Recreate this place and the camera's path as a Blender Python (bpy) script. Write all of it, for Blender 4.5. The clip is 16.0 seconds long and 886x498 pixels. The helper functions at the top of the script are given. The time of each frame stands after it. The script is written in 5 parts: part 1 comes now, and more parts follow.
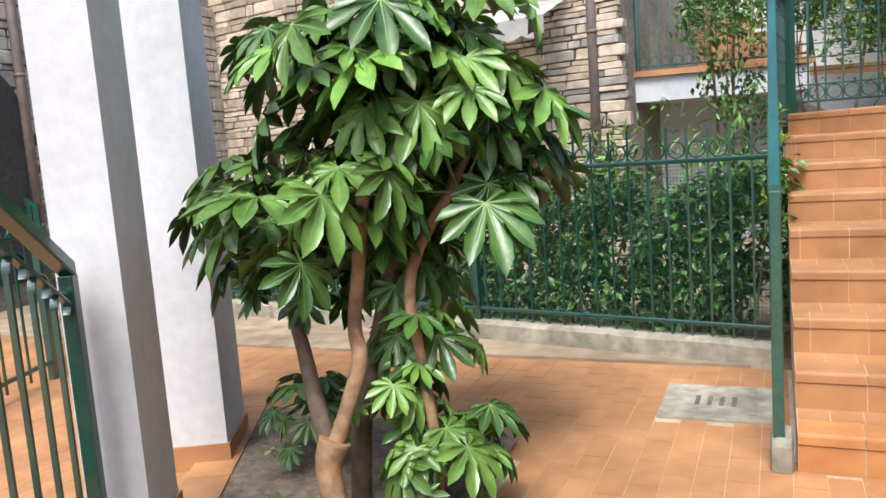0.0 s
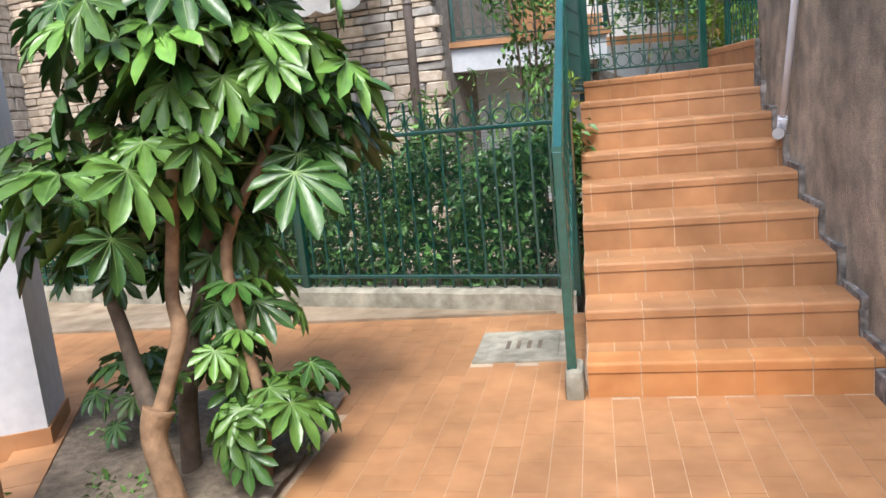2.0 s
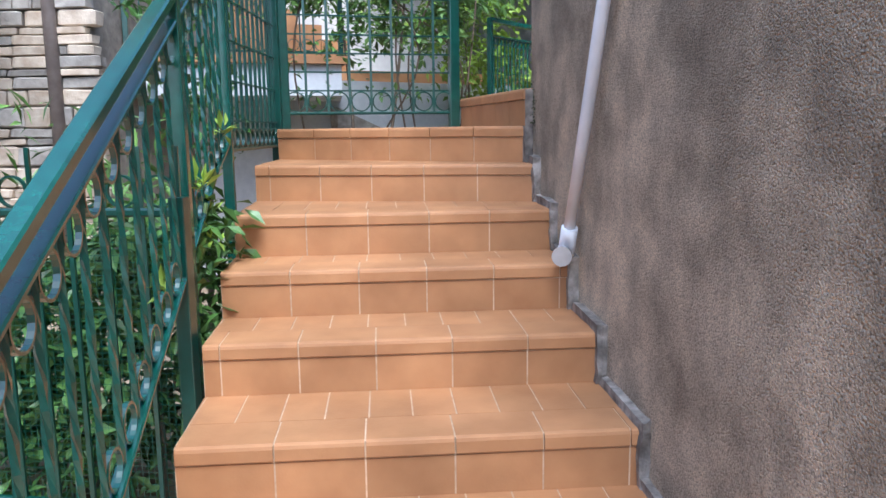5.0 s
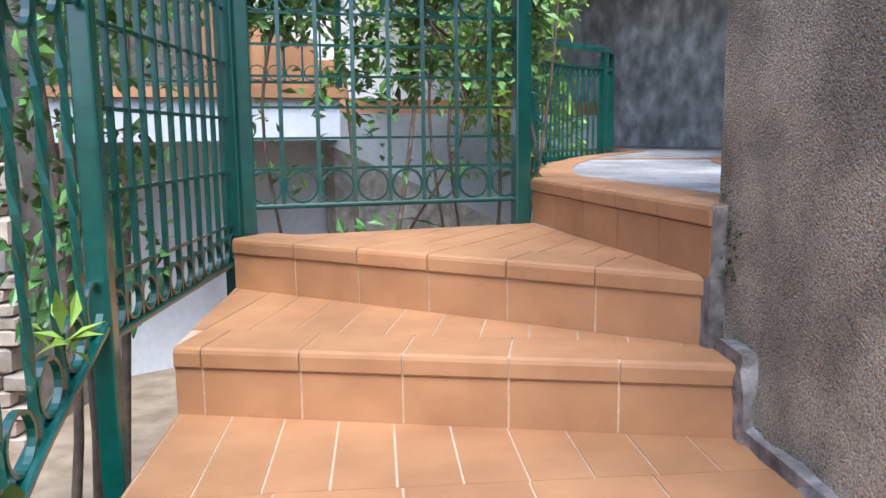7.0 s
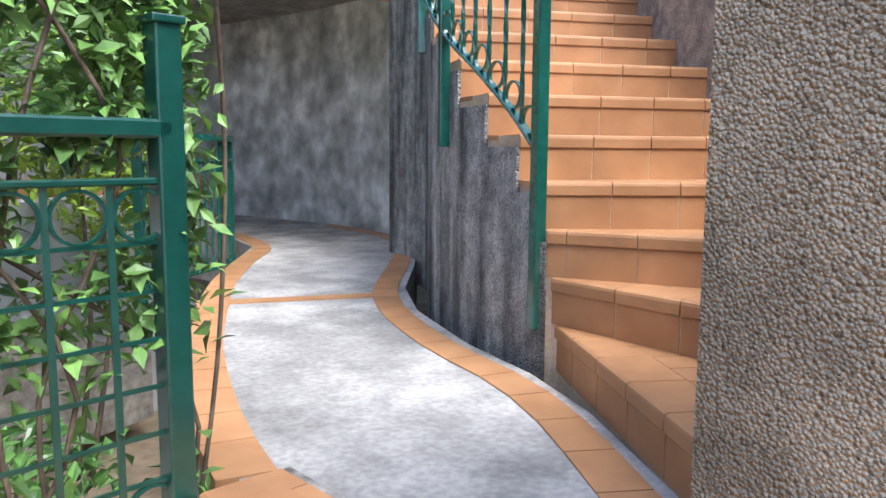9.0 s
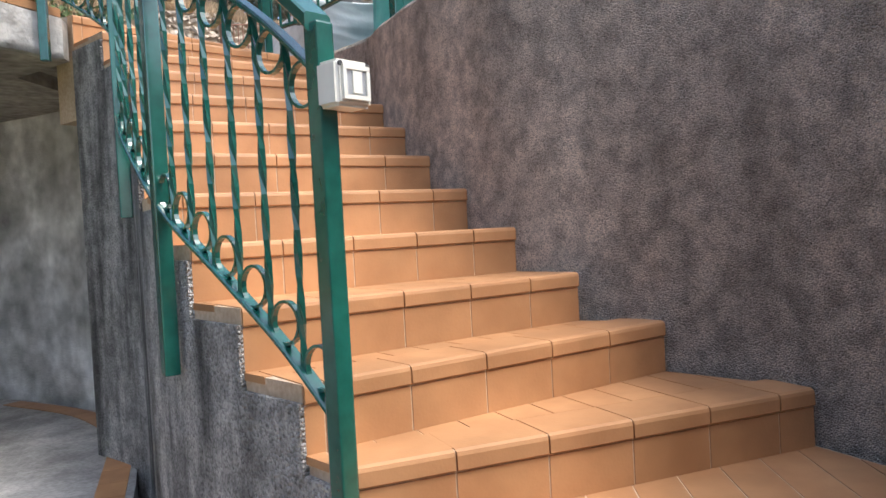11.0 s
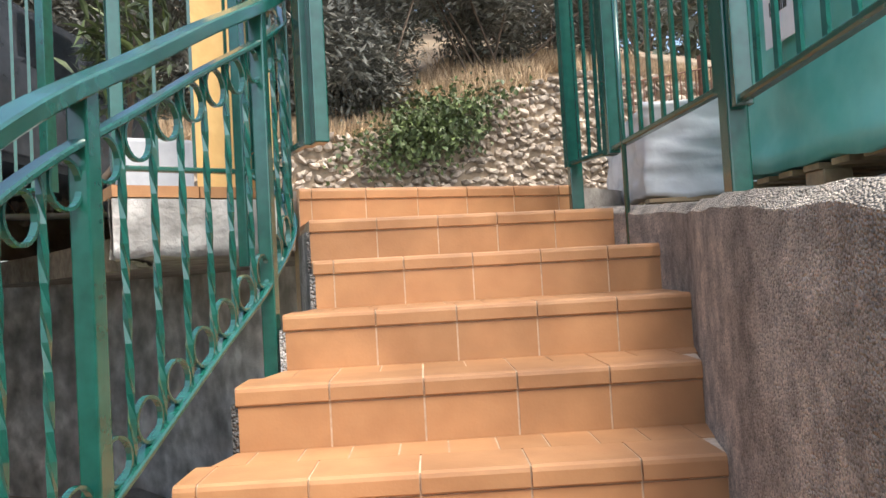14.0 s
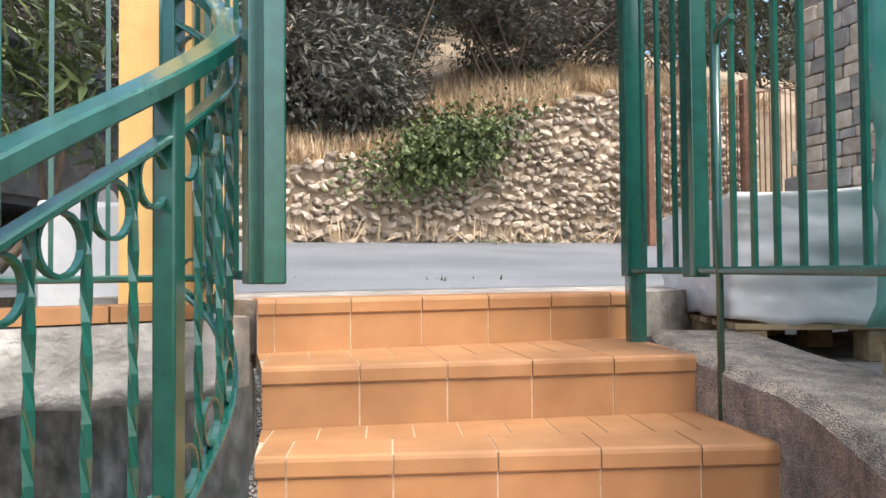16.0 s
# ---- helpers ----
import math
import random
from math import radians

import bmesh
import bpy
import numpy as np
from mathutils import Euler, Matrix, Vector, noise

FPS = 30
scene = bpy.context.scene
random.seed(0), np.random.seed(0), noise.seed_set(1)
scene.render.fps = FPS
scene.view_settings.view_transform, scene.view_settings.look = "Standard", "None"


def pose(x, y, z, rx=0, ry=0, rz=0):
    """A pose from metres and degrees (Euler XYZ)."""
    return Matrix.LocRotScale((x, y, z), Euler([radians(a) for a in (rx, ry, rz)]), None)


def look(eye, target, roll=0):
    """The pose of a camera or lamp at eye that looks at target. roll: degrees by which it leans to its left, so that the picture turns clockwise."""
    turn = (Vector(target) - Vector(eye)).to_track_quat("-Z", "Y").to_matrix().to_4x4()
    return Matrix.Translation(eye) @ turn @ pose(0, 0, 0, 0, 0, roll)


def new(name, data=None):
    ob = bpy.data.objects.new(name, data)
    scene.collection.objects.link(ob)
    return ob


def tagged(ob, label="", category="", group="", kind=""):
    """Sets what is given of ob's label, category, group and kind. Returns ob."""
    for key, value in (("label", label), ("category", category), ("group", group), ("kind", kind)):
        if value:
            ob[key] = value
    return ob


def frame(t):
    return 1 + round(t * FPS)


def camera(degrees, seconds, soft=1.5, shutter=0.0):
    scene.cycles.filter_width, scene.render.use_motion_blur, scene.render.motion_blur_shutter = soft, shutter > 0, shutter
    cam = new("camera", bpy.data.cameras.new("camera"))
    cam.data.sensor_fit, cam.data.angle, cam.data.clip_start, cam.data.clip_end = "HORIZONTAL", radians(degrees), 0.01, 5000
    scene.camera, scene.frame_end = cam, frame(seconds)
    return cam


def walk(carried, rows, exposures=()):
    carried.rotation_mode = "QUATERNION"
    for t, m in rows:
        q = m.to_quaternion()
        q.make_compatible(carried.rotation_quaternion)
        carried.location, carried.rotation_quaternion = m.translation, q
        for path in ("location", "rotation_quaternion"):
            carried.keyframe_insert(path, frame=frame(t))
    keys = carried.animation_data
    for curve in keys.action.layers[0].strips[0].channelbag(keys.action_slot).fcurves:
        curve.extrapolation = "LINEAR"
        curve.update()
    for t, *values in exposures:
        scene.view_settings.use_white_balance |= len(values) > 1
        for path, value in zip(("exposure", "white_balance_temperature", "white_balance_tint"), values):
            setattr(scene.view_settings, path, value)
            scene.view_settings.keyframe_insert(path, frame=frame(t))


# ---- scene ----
cam = camera(60.0, 16.0)
PATH = [
    (0, (-0.063, -3.284, 1.406), (-0.862, -1.467, 1.158), -4.2),
    (0.5, (0.028, -3.483, 1.435), (-0.947, -1.766, 1.117), -3.8),
    (1, (0.057, -3.603, 1.442), (-1.015, -1.948, 1.108), -4.2),
    (1.5, (0.089, -3.571, 1.427), (-0.777, -1.799, 1.092), -5.7),
    (2, (0.103, -3.444, 1.394), (-0.303, -1.518, 1.038), -5.6),
    (2.5, (0.095, -3.255, 1.406), (0.109, -1.286, 1.053), -5.6),
    (3, (0.194, -2.964, 1.39), (0.419, -1.005, 1.055), -4.5),
    (3.2, (0.256, -2.815, 1.399), (0.509, -0.86, 1.063), -3.8),
    (5.3, (0.548, -0.716, 1.532), (0.725, 1.252, 1.224), -0.6),
    (5.5, (0.52, -0.562, 1.552), (0.701, 1.403, 1.228), -0.8),
    (6, (0.542, -0.056, 1.566), (0.684, 1.911, 1.231), -2.0),
    (6.5, (0.488, 0.454, 1.702), (0.636, 2.426, 1.402), -1.3),
    (7, (0.474, 0.87, 1.841), (0.668, 2.839, 1.548), -0.6),
    (7.5, (0.405, 1.201, 1.988), (0.679, 3.163, 1.716), -0.3),
    (8, (0.44, 1.513, 2.148), (0.961, 3.424, 1.87), -0.0),
    (8.5, (0.478, 1.802, 2.264), (1.32, 3.591, 1.962), -0.2),
    (9, (0.562, 2.071, 2.459), (1.733, 3.672, 2.204), 0.4),
    (9.5, (0.743, 2.373, 2.601), (2.153, 3.782, 2.442), 1.7),
    (9.7, (0.759, 2.472, 2.635), (2.263, 3.783, 2.508), 1.5),
    (11.8, (1.709, 3.112, 3.134), (3.376, 4.217, 3.109), -3.7),
    (12, (1.849, 3.137, 3.224), (3.459, 4.324, 3.185), -3.8),
    (12.5, (2.19, 3.235, 3.335), (3.63, 4.62, 3.283), -3.5),
    (13, (2.486, 3.376, 3.485), (3.737, 4.936, 3.452), -1.8),
    (13.5, (2.721, 3.51, 3.664), (3.661, 5.276, 3.689), -2.5),
    (14, (2.938, 3.807, 3.789), (3.752, 5.633, 3.857), -3.2),
    (14.5, (3.076, 3.991, 3.884), (3.85, 5.833, 3.966), -3.1),
    (15, (3.162, 4.258, 4.042), (3.918, 6.109, 4.089), -1.8),
    (15.5, (3.197, 4.484, 4.177), (3.991, 6.319, 4.209), -0.9),
    (16, (3.306, 4.643, 4.289), (4.102, 6.477, 4.343), -0.5),
]
EXPOSURES = [(0, 1.05, 6050, 8), (2, 1.05, 5900, 8), (3, 1.1, 5700, 8), (5.5, 1.1, 5200, 8), (7.5, 1.3, 5350, 8), (9.5, 1.45, 5800, 8), (12, 1.3, 6200, 8), (16, 1.25, 6450, 8)]
walk(cam, [(t, look(eye, target, roll)) for t, eye, target, roll in PATH], EXPOSURES)

# ---- world, sun, exposure ----
SUN_AZ, SUN_EL = radians(172), radians(60)
world = bpy.data.worlds.new("world")
scene.world = world
world.use_nodes = True
wn = world.node_tree.nodes
sky = wn.new("ShaderNodeTexSky")
sky.sky_type = "NISHITA"
sky.sun_disc = False
sky.sun_elevation, sky.sun_rotation = SUN_EL, SUN_AZ
sky.air_density, sky.dust_density, sky.ozone_density = 1.0, 4.0, 1.0
wn["Background"].inputs["Strength"].default_value = 0.16
world.node_tree.links.new(sky.outputs[0], wn["Background"].inputs["Color"])
sun = new("sun", bpy.data.lights.new("sun", "SUN"))
sun.data.energy, sun.data.angle, sun.data.color = 1.5, radians(22), (1.0, 0.95, 0.87)
sun_way = Vector((math.sin(SUN_AZ) * math.cos(SUN_EL), math.cos(SUN_AZ) * math.cos(SUN_EL), math.sin(SUN_EL)))
sun.matrix_world = look(sun_way * 40, (0, 0, 0))


# ---- materials ----
def material(name, low, high, rough=0.7, grain=30.0, stain=1.3, bump=0.15, bump_scale=60.0, metal=0.0, vary=0.0, dark=0.75, stretch=None, cells=0.0, spec=0.5, island=False, mottle=0.0):
    """Two colours mixed by a fine and a broad noise, with a relief and, where wanted, a change from piece to piece."""
    m = bpy.data.materials.new(name)
    m.use_nodes = True
    n, ln = m.node_tree.nodes, m.node_tree.links.new
    b = n["Principled BSDF"]
    b.inputs["Roughness"].default_value, b.inputs["Metallic"].default_value = rough, metal
    b.inputs["Specular IOR Level"].default_value = spec
    co = n.new("ShaderNodeTexCoord")
    geo = n.new("ShaderNodeNewGeometry")
    place = geo.outputs["Position"]
    fine = n.new("ShaderNodeTexNoise")
    fine.inputs["Scale"].default_value, fine.inputs["Detail"].default_value = grain, 5.0
    ln(place, fine.inputs["Vector"])
    broad = n.new("ShaderNodeTexNoise")
    broad.inputs["Scale"].default_value, broad.inputs["Detail"].default_value = stain, 4.0
    if stretch:
        mp = n.new("ShaderNodeMapping")
        mp.inputs["Scale"].default_value = stretch
        ln(place, mp.inputs["Vector"])
        ln(mp.outputs[0], broad.inputs["Vector"])
    else:
        ln(place, broad.inputs["Vector"])
    mix = n.new("ShaderNodeMix")
    mix.data_type = "RGBA"
    mix.inputs[6].default_value, mix.inputs[7].default_value = (*low, 1), (*high, 1)
    src = fine.outputs["Fac"]
    if mottle:
        md = n.new("ShaderNodeTexNoise")
        md.inputs["Scale"].default_value, md.inputs["Detail"].default_value = mottle, 6.0
        ln(place, md.inputs["Vector"])
    ramp = n.new("ShaderNodeMapRange")
    ramp.inputs["From Min"].default_value, ramp.inputs["From Max"].default_value = 0.3, 0.7
    if cells:
        vor = n.new("ShaderNodeTexVoronoi")
        vor.inputs["Scale"].default_value = cells
        ln(place, vor.inputs["Vector"])
        sep = n.new("ShaderNodeSeparateColor")
        ln(vor.outputs["Color"], sep.inputs[0])
        fine.inputs["Scale"].default_value, fine.inputs["Roughness"].default_value = cells * 0.9, 0.7
        both = n.new("ShaderNodeMath")
        both.operation = "MULTIPLY_ADD"
        both.inputs[1].default_value = 0.25
        ln(sep.outputs[0], both.inputs[0])
        ln(fine.outputs["Fac"], both.inputs[2])
        src = both.outputs[0]
        ramp.inputs["From Min"].default_value, ramp.inputs["From Max"].default_value = 0.30, 0.72
    ln(src, ramp.inputs["Value"])
    ln(ramp.outputs[0], mix.inputs[0])
    st = n.new("ShaderNodeMapRange")
    st.inputs["From Min"].default_value, st.inputs["From Max"].default_value = 0.35, 0.65
    st.inputs["To Min"].default_value, st.inputs["To Max"].default_value = dark, 1.12
    ln(broad.outputs["Fac"], st.inputs["Value"])
    val = st.outputs[0]
    if mottle:
        mr = n.new("ShaderNodeMapRange")
        mr.inputs["From Min"].default_value, mr.inputs["From Max"].default_value = 0.36, 0.62
        mr.inputs["To Min"].default_value, mr.inputs["To Max"].default_value = 0.7, 1.2
        ln(md.outputs["Fac"], mr.inputs["Value"])
        mm = n.new("ShaderNodeMath")
        mm.operation = "MULTIPLY"
        ln(val, mm.inputs[0])
        ln(mr.outputs[0], mm.inputs[1])
        val = mm.outputs[0]
    if vary:
        info = n.new("ShaderNodeObjectInfo")
        rnd = geo.outputs["Random Per Island"] if island else info.outputs["Random"]
        vr = n.new("ShaderNodeMapRange")
        vr.inputs["To Min"].default_value, vr.inputs["To Max"].default_value = 1 - vary, 1 + vary
        ln(rnd, vr.inputs["Value"])
        mul = n.new("ShaderNodeMath")
        mul.operation = "MULTIPLY"
        ln(val, mul.inputs[0])
        ln(vr.outputs[0], mul.inputs[1])
        val = mul.outputs[0]
    hsv = n.new("ShaderNodeHueSaturation")
    ln(mix.outputs[2], hsv.inputs["Color"])
    ln(val, hsv.inputs["Value"])
    ln(hsv.outputs[0], b.inputs["Base Color"])
    if bump:
        bp = n.new("ShaderNodeBump")
        bp.inputs["Strength"].default_value, bp.inputs["Distance"].default_value = bump, 0.018 if cells else 0.01
        if cells:
            ln(vor.outputs["Distance"], bp.inputs["Height"])
            bp.invert = True
        else:
            bn = n.new("ShaderNodeTexNoise")
            bn.inputs["Scale"].default_value, bn.inputs["Detail"].default_value = bump_scale, 4.0
            ln(place, bn.inputs["Vector"])
            ln(bn.outputs["Fac"], bp.inputs["Height"])
        ln(bp.outputs[0], b.inputs["Normal"])
    return m


TILE = material("terracotta_tile", (0.385, 0.19, 0.085), (0.475, 0.25, 0.115), 0.5, 7, 2.2, 0.08, 120, vary=0.07, dark=0.80, spec=0.35)
TILE_ALL = material("terracotta_tile_joined", (0.385, 0.19, 0.085), (0.475, 0.25, 0.115), 0.5, 7, 2.2, 0.08, 120, vary=0.07, dark=0.80, spec=0.35, island=True)
TILE_NEW = material("new_orange_tile", (0.47, 0.20, 0.07), (0.56, 0.265, 0.10), 0.45, 7, 2.2, 0.08, 120, vary=0.12, dark=0.85, spec=0.35)
MORTAR = material("pale_mortar", (0.50, 0.36, 0.24), (0.64, 0.50, 0.36), 0.9, 60, 3)
GREEN = material("green_enamel", (0.006, 0.072, 0.052), (0.012, 0.105, 0.078), 0.24, 25, 2.5, 0.05, 40, dark=0.8, spec=0.9)
GREEN_DARK = material("dark_green_enamel", (0.004, 0.048, 0.036), (0.008, 0.068, 0.052), 0.28, 25, 2.5, 0.05, 40, dark=0.8, spec=0.8)
WHITE = material("white_plaster", (0.55, 0.562, 0.58), (0.63, 0.64, 0.655), 0.85, 18, 1.2, 0.15, 45, dark=0.9)
CREAM = material("cream_plaster", (0.74, 0.70, 0.66), (0.80, 0.77, 0.73), 0.85, 18, 1.2, 0.12, 45, dark=0.9)
YELLOW = material("yellow_plaster", (0.72, 0.44, 0.16), (0.80, 0.52, 0.20), 0.8, 15, 1.0, 0.12, 50, dark=0.9)
PEBBLE = material("pebbledash", (0.09, 0.075, 0.058), (0.74, 0.64, 0.53), 0.8, 30, 1.1, 1.0, 60, cells=210, dark=0.66, stretch=(2.2, 2.2, 0.5), mottle=14)
PEBBLE_OLD = material("worn_pebbledash", (0.17, 0.138, 0.098), (0.76, 0.64, 0.48), 0.88, 30, 1.2, 0.85, 60, cells=210, dark=0.6, stretch=(1.5, 1.5, 0.8), mottle=6)
RENDER_GREY = material("damp_grey_render", (0.46, 0.45, 0.43), (0.82, 0.815, 0.81), 0.9, 3.0, 1.5, 0.8, 60, dark=0.7, mottle=5)
GREYWASH = material("streaked_grey_pebbledash", (0.085, 0.08, 0.072), (0.60, 0.58, 0.55), 0.9, 30, 2.2, 1.0, 60, cells=120, dark=0.25, stretch=(3.2, 3.2, 0.45), mottle=12)
CONCRETE = material("worn_grey_concrete", (0.30, 0.285, 0.265), (0.45, 0.43, 0.40), 0.85, 45, 1.6, 0.4, 90, dark=0.75, mottle=4)
FILLET = material("dirty_cement_fillet", (0.13, 0.115, 0.10), (0.36, 0.33, 0.30), 0.9, 18, 5, 0.8, 50, dark=0.6, mottle=20)
CEMENT = material("rough_cement", (0.25, 0.22, 0.19), (0.48, 0.44, 0.39), 0.9, 14, 4, 0.6, 40, dark=0.7)
KERB = material("mossy_kerb_concrete", (0.27, 0.25, 0.19), (0.48, 0.45, 0.36), 0.9, 12, 2.5, 0.5, 40, dark=0.6)
SOIL = material("dry_soil", (0.13, 0.10, 0.07), (0.27, 0.215, 0.155), 0.95, 22, 2.2, 1.0, 55, dark=0.7)
BARK = material("smooth_brown_bark", (0.20, 0.115, 0.06), (0.38, 0.235, 0.13), 0.8, 18, 6, 0.6, 45, dark=0.7)
BARK_DARK = material("dark_bark", (0.09, 0.065, 0.045), (0.18, 0.13, 0.09), 0.85, 18, 6, 0.6, 45, dark=0.7)
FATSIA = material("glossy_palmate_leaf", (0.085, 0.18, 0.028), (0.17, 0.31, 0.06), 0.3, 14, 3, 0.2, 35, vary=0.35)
# the same leaf darkened: crown shade painted into its colour
FATSIA_SHADE = material("shaded_glossy_leaf", (0.035, 0.095, 0.018), (0.075, 0.165, 0.035), 0.3, 14, 3, 0.2, 35, vary=0.3)
VEIN = material("pale_leaf_vein", (0.16, 0.27, 0.07), (0.22, 0.33, 0.10), 0.5, 20, 3, 0)
HEDGE = material("hedge_leaf", (0.05, 0.125, 0.028), (0.13, 0.26, 0.06), 0.4, 9, 2.5, 0, vary=0.5, island=True)
VINE = material("vine_leaf", (0.075, 0.165, 0.035), (0.20, 0.35, 0.08), 0.45, 9, 2.5, 0, vary=0.5, island=True)
LIME = material("lime_leaf", (0.20, 0.33, 0.03), (0.36, 0.50, 0.07), 0.5, 9, 2.5, 0, vary=0.35, island=True)
OLIVE = material("olive_leaf", (0.10, 0.10, 0.075), (0.25, 0.24, 0.20), 0.7, 6, 1.2, 0, vary=0.5, island=True)
OLIVE_DARK = material("dark_bush_leaf", (0.03, 0.042, 0.028), (0.085, 0.095, 0.065), 0.7, 6, 1.2, 0, vary=0.5, island=True)
IVY = material("ivy_leaf", (0.045, 0.07, 0.022), (0.13, 0.165, 0.05), 0.5, 6, 1.2, 0, vary=0.5, island=True)
STRAW = material("dry_grass", (0.36, 0.25, 0.15), (0.60, 0.45, 0.28), 0.9, 6, 1.5, 0, vary=0.35, island=True)
EARTH = material("dry_bank_earth", (0.24, 0.175, 0.11), (0.42, 0.33, 0.23), 0.95, 5, 1.0, 0.7, 20)
STONE = material("sandstone_block", (0.42, 0.325, 0.235), (0.62, 0.53, 0.42), 0.9, 9, 0.8, 0.8, 25, vary=0.3)
STONE_ALL = material("sandstone_joined", (0.42, 0.325, 0.235), (0.62, 0.53, 0.42), 0.9, 9, 0.8, 0.8, 25, vary=0.3, island=True)
STONE_GREY = material("grey_house_stone", (0.24, 0.215, 0.185), (0.42, 0.385, 0.34), 0.9, 9, 0.8, 0.8, 25, vary=0.28)
STONE_JOINT = material("stone_joint_mortar", (0.20, 0.17, 0.14), (0.32, 0.28, 0.23), 0.95, 14, 2, 0.5, 30)
ROCK = material("dry_wall_rock", (0.30, 0.235, 0.175), (0.54, 0.455, 0.36), 0.9, 8, 1.4, 0.7, 22, vary=0.42)
ROCK_ALL = material("dry_wall_rock_joined", (0.30, 0.235, 0.175), (0.54, 0.455, 0.36), 0.9, 8, 1.4, 0.7, 22, vary=0.42, island=True)
ASPHALT = material("worn_asphalt", (0.14, 0.145, 0.155), (0.21, 0.215, 0.225), 0.85, 60, 0.8, 0.4, 90, dark=0.8)
PIPE_WHITE = material("white_plastic_pipe", (0.62, 0.64, 0.69), (0.70, 0.72, 0.76), 0.4, 10, 3, 0.03, dark=0.88)
PIPE_BROWN = material("brown_downpipe", (0.14, 0.11, 0.095), (0.20, 0.165, 0.145), 0.45, 12, 2, 0.05)
PLASTIC = material("white_plastic", (0.58, 0.56, 0.49), (0.66, 0.64, 0.57), 0.4, 14, 3, 0.02, dark=0.93)
SHUTTER = material("teal_shutter_paint", (0.02, 0.17, 0.13), (0.035, 0.22, 0.17), 0.55, 16, 2, 0.1)
RUST = material("rusty_brown_steel", (0.14, 0.065, 0.04), (0.24, 0.12, 0.075), 0.75, 18, 3, 0.3)
WOOD = material("raw_pallet_wood", (0.38, 0.26, 0.14), (0.55, 0.40, 0.24), 0.8, 10, 3, 0.3, 30, stretch=(1, 8, 8))
WRAP = material("white_stretch_wrap", (0.62, 0.61, 0.60), (0.74, 0.73, 0.73), 0.22, 5, 2.0, 0.5, 9, dark=0.88)
TARP = material("teal_plastic_sheet", (0.07, 0.42, 0.35), (0.26, 0.66, 0.57), 0.3, 3, 1.6, 0.7, 6, dark=0.75)
PAPER = material("white_paper", (0.75, 0.75, 0.74), (0.80, 0.80, 0.80), 0.7, 20, 3, 0, dark=0.95)
# print black, which also stands in for the shade inside the archway
INK_AND_SHADE = material("black_ink_and_arch_shade", (0.02, 0.02, 0.02), (0.04, 0.04, 0.04), 0.7, 20, 3, 0)
CAR_PAINT = material("dark_car_paint", (0.03, 0.033, 0.036), (0.05, 0.053, 0.057), 0.25, 10, 2, 0)
RUBBER = material("tyre_rubber", (0.02, 0.02, 0.02), (0.035, 0.035, 0.035), 0.8, 30, 3, 0.2)
STEEL = material("pale_metal", (0.45, 0.46, 0.47), (0.55, 0.56, 0.57), 0.4, 20, 3, 0.05, metal=0.7)
AWNING = material("cream_canvas", (0.74, 0.72, 0.68), (0.80, 0.78, 0.74), 0.85, 20, 2, 0.1)
GLASS = material("dark_glass", (0.02, 0.025, 0.028), (0.03, 0.035, 0.04), 0.05, 5, 1, 0)
PLASTER_OLD = material("broken_plaster", (0.34, 0.32, 0.29), (0.68, 0.65, 0.61), 0.9, 9, 5, 0.9, 35, dark=0.6)
MOSS = material("dark_moss", (0.025, 0.035, 0.012), (0.07, 0.085, 0.03), 0.95, 30, 6, 0.8, 60)
for m in (GREEN, GREEN_DARK):
    coat = m.node_tree.nodes["Principled BSDF"]
    coat.inputs["Coat Weight"].default_value, coat.inputs["Coat Roughness"].default_value = 0.4, 0.12

R = 0.168          # one riser
PATH_Z = 10 * R    # the landing and the grey path
TOP_Z = 25 * R     # the road's edge


# ---- building blocks ----
def thing(name, label="", category="", group="", kind=""):
    return tagged(new(name), label, category, group, kind)


def part(name, bm, mats, parent=None, label=""):
    """Links a bmesh as one mesh object, under a thing or a part if one is given."""
    me = bpy.data.meshes.new(name)
    bm.normal_update()
    bm.to_mesh(me)
    bm.free()
    for m in mats if isinstance(mats, (list, tuple)) else [mats]:
        me.materials.append(m)
    ob = new(name, me)
    ob.parent = parent
    if label:
        ob["label"] = label
    return ob


def piece(name, me, m, parent):
    ob = new(name, me)
    ob.parent = parent
    ob.matrix_basis = m
    return ob


def bm_new():
    return bmesh.new()


def prism(bm, pts, z0, z1):
    """An upright prism over a plan outline; z1 may be a list, a height a corner."""
    tops = z1 if isinstance(z1, (list, tuple)) else [z1] * len(pts)
    lo = [bm.verts.new((p[0], p[1], z0)) for p in pts]
    hi = [bm.verts.new((p[0], p[1], t)) for p, t in zip(pts, tops)]
    n = len(pts)
    bm.faces.new(hi)
    bm.faces.new(lo[::-1])
    for i in range(n):
        bm.faces.new((lo[i], lo[(i + 1) % n], hi[(i + 1) % n], hi[i]))


def ccw(pts):
    s = sum(a[0] * b[1] - b[0] * a[1] for a, b in zip(pts, list(pts[1:]) + [pts[0]]))
    return list(pts) if s > 0 else list(pts)[::-1]


def box(bm, c, s, rz=0.0, bevel=0.0):
    x, y, z = (a / 2 for a in s)
    co, si = math.cos(rz), math.sin(rz)
    made = bmesh.ops.create_cube(bm, size=1, matrix=Matrix.Translation(c) @ Matrix.Rotation(rz, 4, "Z") @ Matrix.Diagonal((*s, 1)))
    if bevel:
        es = {e for v in made["verts"] for e in v.link_edges}
        bmesh.ops.bevel(bm, geom=list(es), offset=bevel, segments=2, affect="EDGES", profile=0.6)


